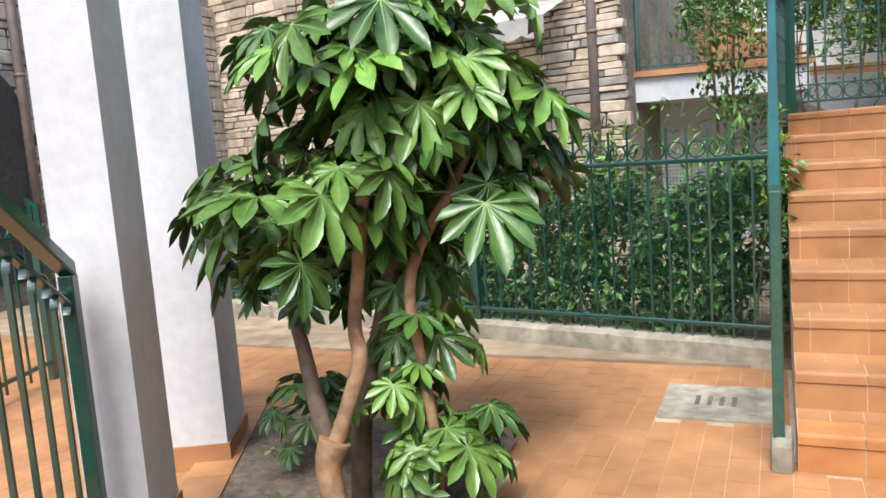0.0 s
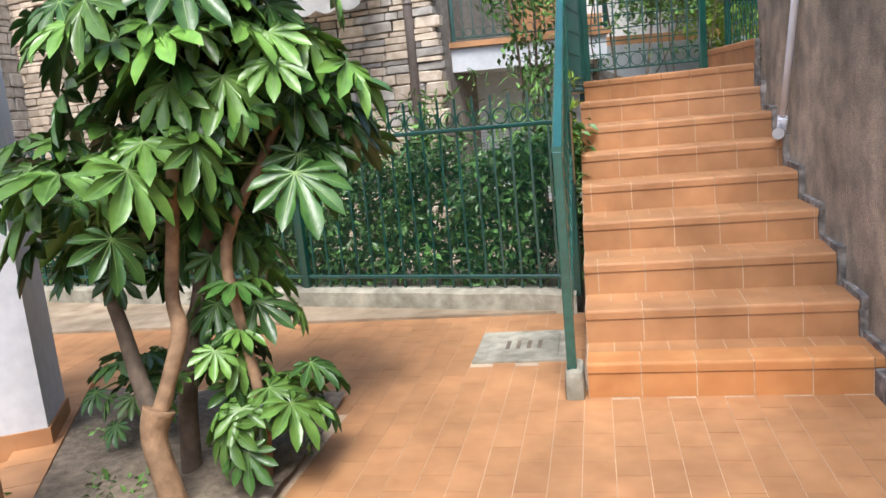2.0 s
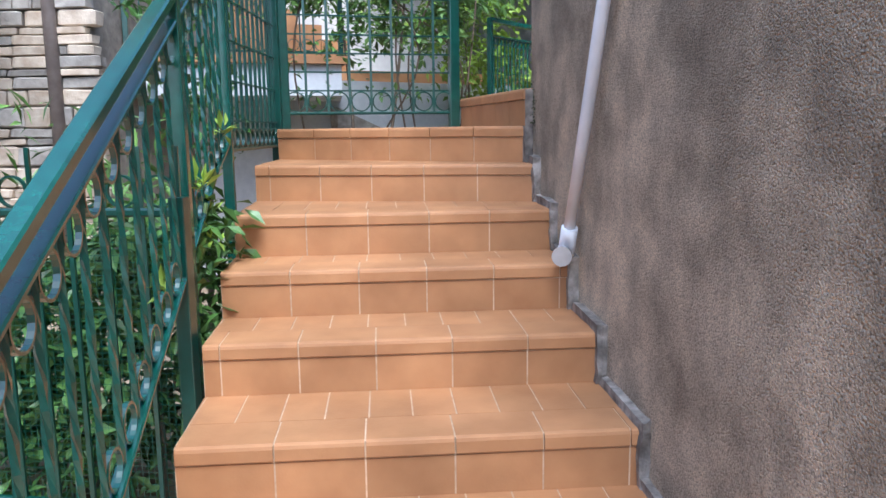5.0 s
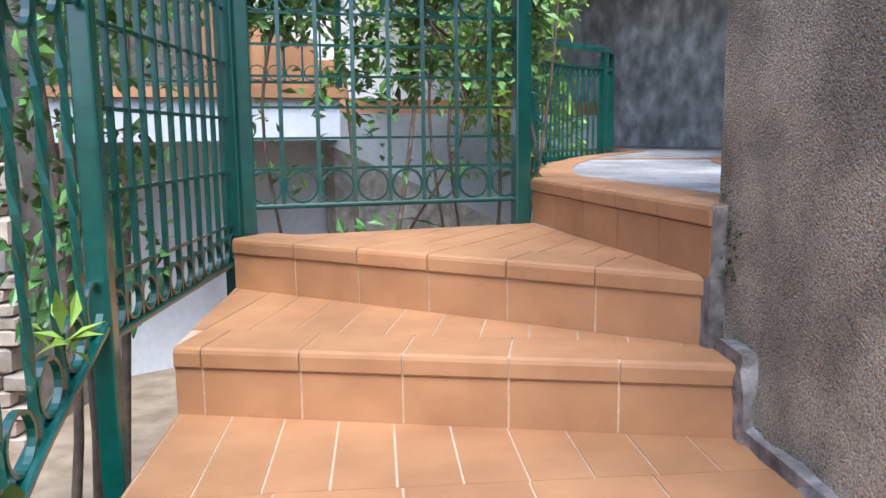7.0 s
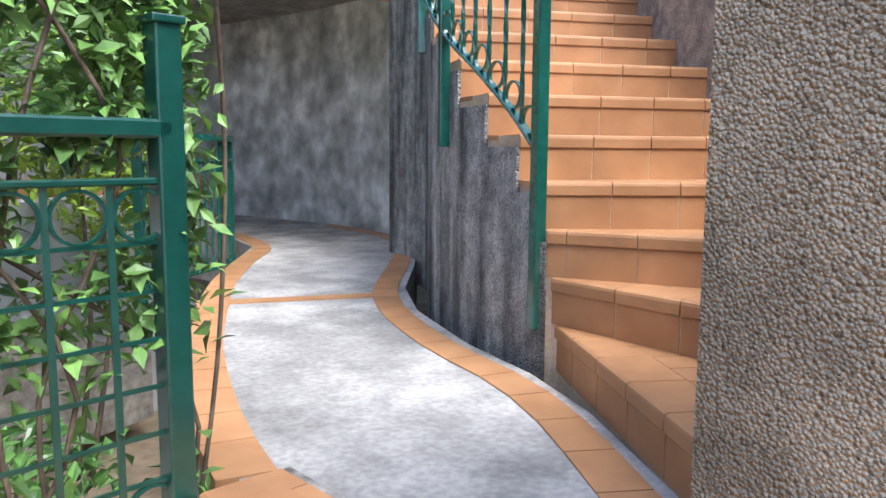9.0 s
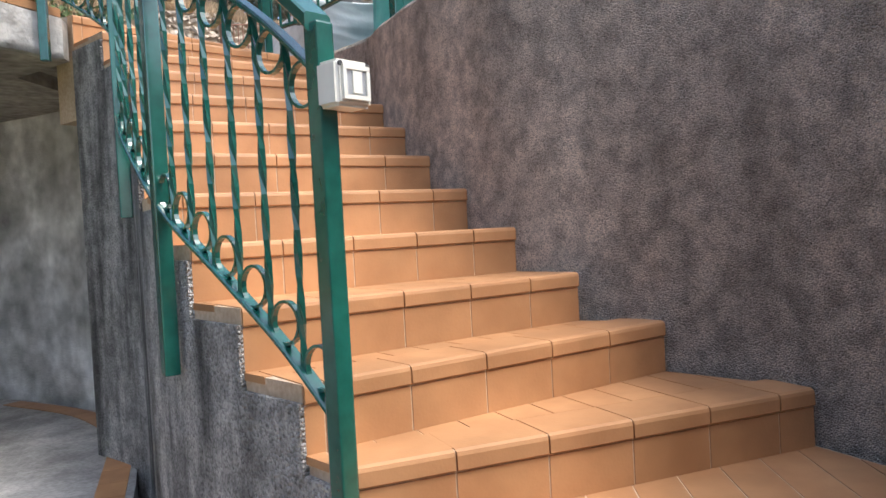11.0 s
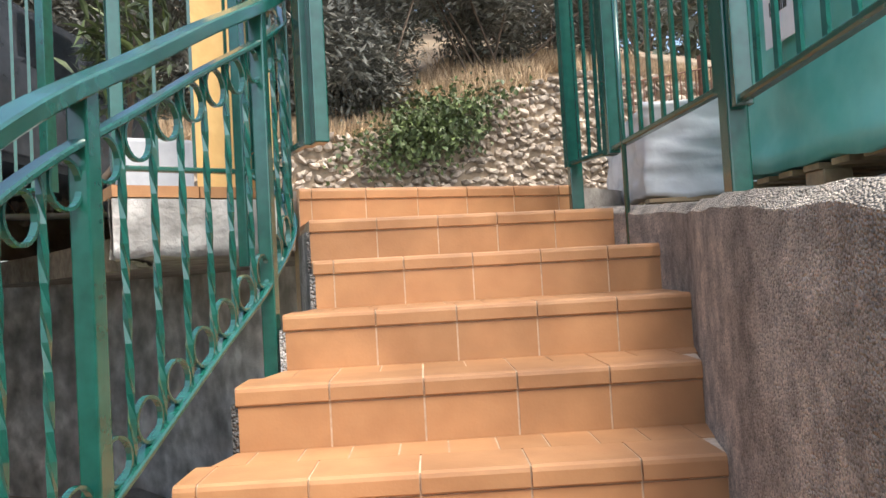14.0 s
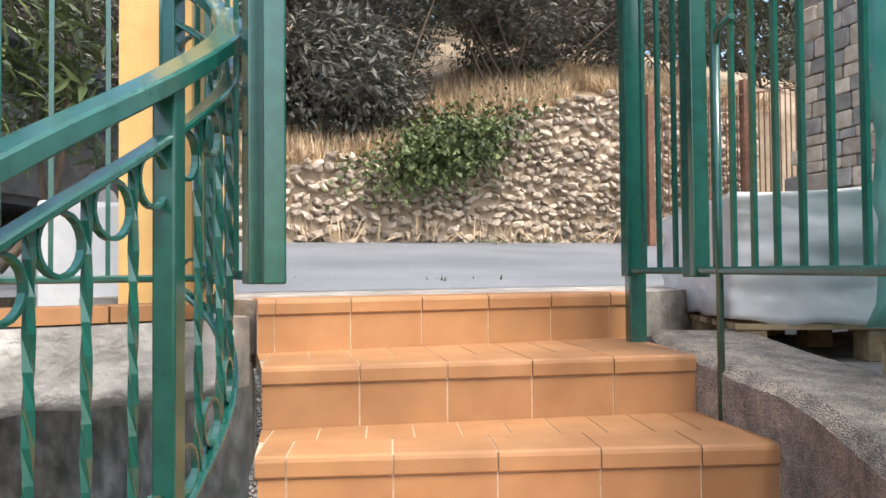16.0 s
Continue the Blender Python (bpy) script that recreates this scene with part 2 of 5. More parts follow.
def bar(bm, p, q, w=0.02, h=0.02, twist=0.0):
    """A square bar from p to q, twisted along its length where asked."""
    p, q = Vector(p), Vector(q)
    d = (q - p).normalized()
    side = d.cross(Vector((0, 0, 1)))
    side = Vector((1, 0, 0)) if side.length < 1e-3 else side.normalized()
    up = side.cross(d)
    n = 1 if not twist else 14
    rings = []
    for i in range(n + 1):
        f, a = i / n, twist * i / n
        c = p.lerp(q, f)
        u, v = side * math.cos(a) + up * math.sin(a), up * math.cos(a) - side * math.sin(a)
        rings.append([bm.verts.new(c + u * sx * w / 2 + v * sy * h / 2) for sx, sy in ((-1, -1), (1, -1), (1, 1), (-1, 1))])
    for a, b in zip(rings, rings[1:]):
        for k in range(4):
            bm.faces.new((a[k], a[(k + 1) % 4], b[(k + 1) % 4], b[k]))
    bm.faces.new(rings[0][::-1])
    bm.faces.new(rings[-1])


def sweep(bm, pts, w, h):
    """A flat rail that follows a line of points, upright in section."""
    pts = [Vector(p) for p in pts]
    rings = []
    for i, p in enumerate(pts):
        d = pts[min(i + 1, len(pts) - 1)] - pts[max(i - 1, 0)]
        s = Vector((d.y, -d.x, 0)).normalized()
        e = min(0.006, w / 4, h / 4)
        sec = ((-w / 2, -h / 2 + e), (-w / 2 + e, -h / 2), (w / 2 - e, -h / 2), (w / 2, -h / 2 + e), (w / 2, h / 2 - e), (w / 2 - e, h / 2), (-w / 2 + e, h / 2), (-w / 2, h / 2 - e))
        rings.append([bm.verts.new(p + s * a + Vector((0, 0, b))) for a, b in sec])
    for a, b in zip(rings, rings[1:]):
        for k in range(8):
            bm.faces.new((a[k], b[k], b[(k + 1) % 8], a[(k + 1) % 8]))
    bm.faces.new(rings[0])
    bm.faces.new(rings[-1][::-1])


def tube(bm, pts, radii, seg=10):
    pts = [Vector(p) for p in pts]
    rings = []
    for i, (p, r) in enumerate(zip(pts, radii)):
        d = (pts[min(i + 1, len(pts) - 1)] - pts[max(i - 1, 0)]).normalized()
        s = d.cross(Vector((0.3, 0.9, 0.1))).normalized()
        u = s.cross(d)
        rings.append([bm.verts.new(p + (s * math.cos(a) + u * math.sin(a)) * r) for a in (2 * math.pi * k / seg for k in range(seg))])
    for a, b in zip(rings, rings[1:]):
        for k in range(seg):
            bm.faces.new((a[k], b[k], b[(k + 1) % seg], a[(k + 1) % seg])).smooth = True
    bm.faces.new(rings[0])
    bm.faces.new(rings[-1][::-1])


def ring_mesh(name, r, mat, w=0.012, t=0.007, arc=1.0, turn=0.0):
    """A ring of flat bar in the x-z plane, or a part of one."""
    bm = bm_new()
    n = 20
    rows = []
    for i in range(n + (arc < 1)):
        a = turn + 2 * math.pi * arc * i / n
        rows.append([bm.verts.new((math.cos(a) * rr, y, math.sin(a) * rr)) for rr, y in ((r - t / 2, -w / 2), (r + t / 2, -w / 2), (r + t / 2, w / 2), (r - t / 2, w / 2))])
    pairs = list(zip(rows, rows[1:])) + ([(rows[-1], rows[0])] if arc >= 1 else [])
    for a, b in pairs:
        for k in range(4):
            bm.faces.new((a[k], a[(k + 1) % 4], b[(k + 1) % 4], b[k]))
    bmesh.ops.recalc_face_normals(bm, faces=bm.faces)
    me = bpy.data.meshes.new(name)
    bm.to_mesh(me)
    bm.free()
    me.materials.append(mat)
    return me


RINGS = {}


def ring(parent, c, along, r=0.05, mat=None, tilt=0.0, w=0.014):
    mat = mat or GREEN
    key = (round(r, 3), mat.name, w)
    if key not in RINGS:
        RINGS[key] = ring_mesh("ring", r, mat, w)
    return piece("ring", RINGS[key], Matrix.Translation(c) @ Matrix.Rotation(math.atan2(along[1], along[0]), 4, "Z") @ Matrix.Rotation(-tilt, 4, "Y"), parent)


class Line:
    """A polyline in space that is measured by its length in plan."""

    def __init__(self, pts):
        self.p = [Vector(p) for p in pts]
        self.s = [0.0]
        for a, b in zip(self.p, self.p[1:]):
            self.s.append(self.s[-1] + (b - a).to_2d().length)
        self.length = self.s[-1]

    def at(self, s):
        s = min(max(s, 0.0), self.length)
        for i in range(len(self.p) - 1):
            if s <= self.s[i + 1] + 1e-9:
                return self.p[i].lerp(self.p[i + 1], (s - self.s[i]) / max(self.s[i + 1] - self.s[i], 1e-9))
        return self.p[-1].copy()

    def way(self, s):
        return (self.at(s + 0.02) - self.at(s - 0.02)).normalized()


def smooth_line(pts, n=6):
    """A rounded line through the points (Catmull-Rom)."""
    p = [Vector(q) for q in pts]
    out = []
    for i in range(len(p) - 1):
        a, b, c, d = p[max(i - 1, 0)], p[i], p[i + 1], p[min(i + 2, len(p) - 1)]
        for k in range(n):
            t = k / n
            out.append(0.5 * ((2 * b) + (c - a) * t + (2 * a - 5 * b + 4 * c - d) * t * t + (3 * b - a - 3 * c + d) * t ** 3))
    return out + [p[-1]]


def railing(name, label, pts, posts, top=1.0, sub=0.9, low=0.17, step=0.125, r=0.05, mat=None, hand=(0.065, 0.045), twist=True, foot=0.1, caps=True, ring_rows=(1, 1), group=""):
    """A stair or balcony railing: handrail, under-rail, bottom rail, posts, balusters and rows of rings."""
    mat = mat or GREEN
    ln = Line(pts)
    t = thing(name, label, "railing", group)
    n = max(2, int(ln.length / 0.06))
    line = [ln.at(ln.length * i / n) for i in range(n + 1)]
    up = Vector((0, 0, 1))
    for nm, off, sec in (("handrail", top, hand), ("under_rail", sub, (0.04, 0.018)), ("bottom_rail", low, (0.04, 0.018))):
        if off is None:
            continue
        bm = bm_new()
        sweep(bm, [p + up * off for p in line], *sec)
        part(nm, bm, mat, t)
    for s, drop, rise in posts:
        p = ln.at(s)
        bm = bm_new()
        wy = ln.way(s)
        box(bm, p + up * ((top + rise - drop) / 2), (0.046, 0.046, top + rise + drop), math.atan2(wy.y, wy.x), 0.005)
        part("post", bm, mat, t)
    stops = sorted(s for s, *_ in posts)
    for a, b in zip(stops, stops[1:]):
        k = max(1, round((b - a) / step))
        for i in range(k):
            s0 = a + (b - a) * i / k
            if i:
                p = ln.at(s0)
                bm = bm_new()
                bar(bm, p + up * low, p + up * sub, 0.014, 0.014, 9.0 if twist else 0.0)
                part("baluster", bm, mat, t)
            m = a + (b - a) * (i + 0.5) / k
            p, wy = ln.at(m), ln.way(m)
            tilt = math.atan2(wy.z, wy.to_2d().length)
            rr = min(r, (b - a) / k * 0.46)
            if ring_rows[0]:
                ring(t, p + up * (sub - 0.012 - rr), wy, rr, mat, tilt)
            if ring_rows[1]:
                ring(t, p + up * (low + 0.012 + rr), wy, rr, mat, tilt)
    return t


def leaves(name, spots, size, mat, parent=None, label="", seed=1, droop=0.3, narrow=0.45):
    """Many small folded leaves in one mesh: one leaf at each spot, of the given length."""
    rng = np.random.default_rng(seed)
    spots = np.asarray(spots, float)
    n = len(spots)
    a, el = rng.uniform(0, 2 * np.pi, n), rng.normal(-droop, 0.55, n)
    d = np.stack([np.cos(a) * np.cos(el), np.sin(a) * np.cos(el), np.sin(el)], 1)
    side = np.cross(d, np.array([0, 0, 1.0]) + rng.normal(0, 0.45, (n, 3)))
    side /= np.linalg.norm(side, axis=1, keepdims=True) + 1e-9
    up = np.cross(side, d)
    ln = size * rng.uniform(0.6, 1.3, (n, 1))
    w = ln * narrow
    base, tip = spots, spots + d * ln - up * ln * 0.08
    mid = spots + d * ln * 0.5
    l1, r1 = mid - side * w / 2 + up * w * 0.18, mid + side * w / 2 + up * w * 0.18
    v = np.stack([base, r1, tip, l1, mid - up * 0.0], 1).reshape(-1, 3)
    i = np.arange(n)[:, None] * 5
    f = np.concatenate([i + [0, 1, 4], i + [1, 2, 4], i + [2, 3, 4], i + [3, 0, 4]])
    me = bpy.data.meshes.new(name)
    me.from_pydata(v.tolist(), [], f.tolist())
    me.materials.append(mat)
    ob = new(name, me)
    ob.parent = parent
    if label:
        ob["label"] = label
    return ob


def blob_spots(centres, n, rng, flat=1.0):
    """Spots scattered in the outer shells of several balls (x, y, z, radius)."""
    c = np.array(centres)
    vol = c[:, 3] ** 2
    k = rng.choice(len(c), n, p=vol / vol.sum())
    d = rng.normal(size=(n, 3))
    d /= np.linalg.norm(d, axis=1, keepdims=True)
    r = c[k, 3] * rng.uniform(0.35, 1.0, n) ** 0.6
    d[:, 2] *= flat
    return c[k, :3] + d * r[:, None]


def inside(pts, x, y):
    hit = False
    for (ax, ay), (bx, by) in zip(pts, pts[1:] + pts[:1]):
        if (ay > y) != (by > y) and x < (bx - ax) * (y - ay) / (by - ay) + ax:
            hit = not hit
    return hit


# ---- plan ----
V = [0.03, 0.34, 0.66, 1.02, 1.42, 1.77, 2.10]                 # front edges of the lower steps
LOW = [((0.0, v), (1.29, v - 0.02)) for v in V] + [((0.0, 2.72), (1.29, 2.40)), ((0.03, 3.44), (1.27, 2.55)), ((1.12, 3.70), (1.262, 2.60))]
UP_L = [(2.49, 4.03), (2.46, 4.01), (2.45, 4.03), (2.44, 4.07), (2.48, 4.22), (2.54, 4.48), (2.63, 4.78), (2.75, 5.07), (2.88, 5.34), (3.06, 5.61), (3.24, 5.86), (3.43, 6.13), (3.61, 6.44), (3.68, 6.74), (3.73, 7.09)]
UP_R = [(1.66, 2.50), (2.55, 2.42), (3.20, 2.72), (3.58, 3.30), (3.70, 3.76), (3.66, 4.04), (3.76, 4.33), (3.88, 4.61), (4.02, 4.88), (4.19, 5.13), (4.38, 5.40), (4.58, 5.65), (4.79, 6.03), (4.90, 6.44), (5.09, 7.01)]
PLANTER = [(-1.97, -1.49), (-0.98, -2.95), (-1.13, -1.15), (-1.22, 0.08), (-2.86, 0.22)]
AX, AY = Vector((0.891, 0.454)), Vector((-0.454, 0.891))       # the way the left-hand building faces
KERB_A, KERB_B = Vector((-0.08, 1.47)), Vector((-7.8, 3.15))
K_WAY = (KERB_B - KERB_A).normalized()


def on(a, b, o=(-1.97, -1.49)):
    """A plan point in the left-hand building's own axes."""
    return (o[0] + AX.x * a + AY.x * b, o[1] + AX.y * a + AY.y * b)


def structure(name, pts, z0, z1, mat, label):
    bm = bm_new()
    prism(bm, ccw(pts), z0, z1)
    return tagged(part(name, bm, mat), label, name.split("_")[0], kind="structure")


# ---- ground, terrace, walls ----
bm = bm_new()
prism(bm, [(-400, -400), (400, -400), (400, 400), (-400, 400)], -1.2, -0.6)
tagged(part("ground", bm, EARTH), "dry earth ground far below the terraces", "ground", kind="structure")
floor = structure("floor", [(-9, -7), (1.35, -7), (1.35, 0.2), (-0.0, 0.2), (-0.0, 1.5), (-7.8, 3.3), (-9, 3.4)], -0.3, -0.0025, MORTAR, "terracotta tiled terrace floor with pale joints")
structure("ground_garden", [(-12, 1.5), (-0.1, 1.5), (-0.1, 3.9), (1.0, 3.9), (1.2, 5.0), (3.0, 9.5), (3.0, 20), (-12, 20)], -0.6, 0.02, EARTH, "bare garden earth behind the fence")
bm = bm_new()
n = 46
grid = {}
xs0, ys0 = -2.9, -3.0
for i in range(n + 1):
    for j in range(n + 1):
        x, y = xs0 + 2.1 * i / n, ys0 + 3.3 * j / n
        p = Vector((x * 5, y * 5, 0))
        grid[i, j] = (x, y, -0.015 + 0.03 * noise.noise(p) + 0.014 * noise.noise(p * 3.3))
vs = {}
for i in range(n):
    for j in range(n):
        if inside(PLANTER, xs0 + 2.1 * (i + 0.5) / n, ys0 + 3.3 * (j + 0.5) / n):
            for k in ((i, j), (i + 1, j), (i + 1, j + 1), (i, j + 1)):
                if k not in vs:
                    vs[k] = bm.verts.new(grid[k])
            bm.faces.new([vs[k] for k in ((i, j), (i + 1, j), (i + 1, j + 1), (i, j + 1))]).smooth = True
bmesh.ops.translate(bm, verts=bm.verts, vec=(0, 0, 0.045))
tagged(part("soil", bm, SOIL), "dry trodden soil of the planting bed", "soil", kind="stuff")

# right-hand wall of the lower flight, turning into the wall of the upper flight
structure("wall_lower_flight", [(1.29, -7), (1.29, 2.58), (1.62, 2.52), (1.62, -7)], -0.5, 3.85, PEBBLE_OLD, "stained brown pebbledash retaining wall beside the steps")
curve = smooth_line([(1.62, 2.40, 0), (2.55, 2.38, 0), (3.22, 2.68, 0), (3.60, 3.28, 0), (3.72, 3.74, 0)] + [(p[0], p[1], 0) for p in UP_R[6:14]] + [(5.04, 6.82, 0)], 4)
bm = bm_new()
rows = []
for i, p in enumerate(curve):
    d = (curve[min(i + 1, len(curve) - 1)] - curve[max(i - 1, 0)]).normalized()
    q = p + Vector((d.y, -d.x, 0)) * 0.34
    h = 3.84 + 0.08 * max(0.0, p.y - 4.0)
    e = 0.018 * noise.noise(p * 4)
    rows.append([bm.verts.new(v) for v in ((p.x, p.y, 1.3), (p.x, p.y, h - 0.03 + e), (p.x + d.y * 0.03, p.y - d.x * 0.03, h + e), (q.x, q.y, h), (q.x, q.y, 1.3))])
for a, b in zip(rows, rows[1:]):
    for k in range(4):
        bm.faces.new((a[k], a[k + 1], b[k + 1], b[k]))
bm.faces.new(rows[0][::-1])
bm.faces.new(rows[-1])
bmesh.ops.recalc_face_normals(bm, faces=bm.faces)
tagged(part("wall_upper_flight", bm, PEBBLE), "grey-brown pebbledash wall curving beside the upper steps", "wall", kind="structure")
structure("ground_yard", [(1.62, -7), (1.62, 2.2), (2.7, 2.15), (3.6, 2.6), (4.15, 3.3), (4.05, 4.2), (4.5, 4.9), (4.95, 5.6), (5.25, 6.3), (5.4, 6.9), (5.6, 7.4), (30, 7.4), (30, -7)], 1.0, 3.96, CEMENT, "grey gravelly yard behind the wall")
bm = bm_new()
sweep(bm, [(1.335, -6.5, 0.03), (1.275, -0.9, 0.04), (1.275, 0.0, 0.05)], 0.10, 0.14)
tagged(part("trim_wall_foot", bm, FILLET), "rough dark cement fillet along the wall's foot", "trim", kind="structure")
bm = bm_new()
for k, (l, r) in enumerate(LOW[:8]):
    z = (k + 1) * R
    v0 = r[1]
    v1 = LOW[k + 1][1][1]
    prism(bm, [(1.262 - 0.006 * (k % 3), v0 - 0.03), (1.3, v0 - 0.03), (1.3, v1 - 0.02), (1.268, v1 - 0.02)], z - R, z + 0.03)
bmesh.ops.subdivide_edges(bm, edges=list(bm.edges), cuts=4, use_grid_fill=True)
for v in bm.verts:
    v.co += Vector((-0.012, 0.014, 0.014)) * noise.noise(v.co * 17)
tagged(part("trim_stepped_fillet", bm, FILLET), "rough grey cement fillet stepping up the wall", "trim", kind="structure")

# path with terracotta borders
EDGE = [(1.34, 2.52), (1.27, 3.1), (1.20, 3.70), (1.24, 4.25), (1.46, 5.0), (1.72, 5.65), (2.05, 6.4), (2.5, 7.2), (2.95, 7.95), (3.1, 9.0), (2.7, 10.6), (2.0, 12.5)]
INNER = [(1.66, 2.50), (2.0, 3.12), (2.25, 3.62), (2.38, 4.02), (2.46, 4.5), (2.66, 5.15), (2.95, 5.70), (3.5, 6.42), (4.12, 7.3), (4.42, 8.2), (4.42, 9.2), (4.1, 10.6), (3.2, 12.9)]
structure("floor_path", EDGE + INNER[::-1], 1.2, PATH_Z - 0.006, CONCRETE, "worn grey concrete path between terracotta borders")


def border(name, line, inward, width, label, z=PATH_Z):
    pts = smooth_line([(x, y, 0) for x, y in line], 5)
    t = thing(name, label, "border", kind="structure")
    ln = Line(pts)
    k = int(ln.length / 0.24)
    for i in range(k):
        q = []
        for s in (ln.length * i / k + 0.003, ln.length * (i + 1) / k - 0.003):
            p, w = ln.at(s), ln.way(s)
            o = Vector((w.y, -w.x, 0)) * inward
            q.append((p, p + o * width))
        bm = bm_new()
        prism(bm, ccw([(q[0][0].x, q[0][0].y), (q[1][0].x, q[1][0].y), (q[1][1].x, q[1][1].y), (q[0][1].x, q[0][1].y)]), z - 0.045, z)
        part("tile", bm, TILE, t)


border("trim_path_edge", [(1.15, 3.78)] + EDGE[3:10], 1, 0.15, "terracotta tiles along the path's open edge")
border("trim_path_inner", [(p[0] - 0.05, p[1] + 0.0) for p in INNER[:11]], -1, 0.14, "terracotta tiles along the foot of the stair wall")
bm = bm_new()
prism(bm, [(1.80, 5.86), (1.83, 5.96), (2.70, 5.64), (2.66, 5.55)], PATH_Z - 0.03, PATH_Z + 0.001)
tagged(part("trim_path_band", bm, TILE), "terracotta strip across the concrete path", "trim", kind="structure")

# wall below the left side of the upper steps and the wall behind the path
bm = bm_new()
side = [Vector((*p, 0)) for p in UP_L]
o = lambda i: Vector((-(side[min(i + 1, 14)] - side[max(i - 1, 0)]).y, (side[min(i + 1, 14)] - side[max(i - 1, 0)]).x, 0)).normalized() * 0.012
for i in range(2, 14):
    a, b = side[i] + o(i), side[i + 1] + o(i + 1)
    a2, b2 = side[i] - o(i) * 0.6, side[i + 1] - o(i + 1) * 0.6
    prism(bm, ccw([(a.x, a.y), (b.x, b.y), (b2.x, b2.y), (a2.x, a2.y)]), 1.5, (11 + i) * R - 0.046)
tagged(part("wall_stair_side", bm, GREYWASH), "streaked black and grey pebbledash stair wall", "wall", kind="structure")
far = smooth_line([(3.24, 5.74, 0), (3.58, 6.25, 0), (4.1, 7.3, 0), (4.48, 8.2, 0), (4.48, 9.2, 0), (4.15, 10.7, 0), (3.2, 13.0, 0), (1.5, 15.0, 0)], 6)
bm = bm_new()
rows = []
for i, p in enumerate(far):
    d = (far[min(i + 1, len(far) - 1)] - far[max(i - 1, 0)]).normalized()
    q = p + Vector((d.y, -d.x, 0)) * 0.3
    rows.append([bm.verts.new(v) for v in ((p.x, p.y, 1.4), (p.x, p.y, 3.97), (q.x, q.y, 3.97), (q.x, q.y, 1.4))])
    rows[-1][1].co.z = rows[-1][2].co.z = min(3.97, 3.2 + 0.55 * (p.y - 5.74))
for a, b in zip(rows, rows[1:]):
    for k in range(3):
        bm.faces.new((a[k], a[k + 1], b[k + 1], b[k]))
bm.faces.new(rows[0][::-1])
bm.faces.new(rows[-1])
bmesh.ops.recalc_face_normals(bm, faces=bm.faces)
tagged(part("wall_path_back", bm, RENDER_GREY), "damp grey rendered wall with pale efflorescence", "wall", kind="structure")
SLAB = [(2.98, 6.92), (3.63, 7.04), (3.71, 7.11), (3.72, 7.7), (4.6, 8.2), (4.6, 9.6), (4.3, 12.5), (2.0, 14.5), (1.6, 13.5), (2.55, 10.8), (3.22, 8.4)]
slab = structure("slab", SLAB, 3.93, TOP_Z - 0.055, CEMENT, "concrete road slab with a broken white plaster edge")
bm = bm_new()
for a, b in ((SLAB[0], SLAB[1]), (SLAB[-1], SLAB[0])):
    ln = Line([(*a, 0), (*b, 0)])
    w = ln.way(0.1)
    nn = Vector((w.y, -w.x, 0))
    k = max(3, int(ln.length / 0.05))
    cols = []
    for i in range(k + 1):
        p = ln.at(ln.length * i / k)
        cols.append([bm.verts.new(p + nn * (0.012 + 0.009 * noise.noise(p * 9 + Vector((0, 0, z * 11)))) + Vector((0, 0, z + (0.018 * noise.noise(p * 7) if z < 4.0 else 0)))) for z in (3.915, 3.96, 4.0, 4.05, 4.1, 4.144)])
    for c, d in zip(cols, cols[1:]):
        for j in range(5):
            bm.faces.new((c[j], d[j], d[j + 1], c[j + 1])).smooth = True
    for c, d in zip(cols, cols[1:]):
        q = [bm.verts.new(v.co - nn * 0.05) for v in (c[0], d[0])]
        bm.faces.new((c[0], q[0], q[1], d[0]))
part("edge_plaster", bm, PLASTER_OLD, slab, "broken off-white plaster edge")
border("trim_slab_edge", [(2.98, 6.91), (3.30, 6.97), (3.63, 7.03)], -1, 0.16, "terracotta tiles along the slab's edge", TOP_Z - 0.005)

# road level
structure("pavement", [(3.75, 7.12), (5.13, 7.04), (5.6, 7.25), (30, 7.4), (30, 8.1), (3.3, 8.2), (3.2, 7.8), (3.5, 7.6)], 4.02, TOP_Z - 0.004, CEMENT, "pale concrete strip at the road's edge")
bm = bm_new()
for i in range(24):
    x0, x1 = 1.4 + 4 * i, 5.4 + 4 * i
    ys = (8.0, 9.5, 11.5, 13.6)
    for a, b in zip(ys, ys[1:]):
        z = lambda y: TOP_Z - 0.002 + 0.082 * max(0, y - 8.0)
        bm.faces.new([bm.verts.new(p) for p in ((x0, a, z(a)), (x1, a, z(a)), (x1, b, z(b)), (x0, b, z(b)))])
bmesh.ops.remove_doubles(bm, verts=bm.verts, dist=0.001)
tagged(part("road", bm, ASPHALT), "grey worn asphalt road", "road", kind="structure")

# hillside behind the road: one sheet that climbs to the skyline
ROADTOP = TOP_Z + 0.082 * 5.1


def wall_foot(x):
    return 12.75 + 0.10 * (x - 4.0)


def wall_top(x):
    return ROADTOP + 0.75 + 1.4 / (1 + math.exp(-(x - 7.6) * 1.1))


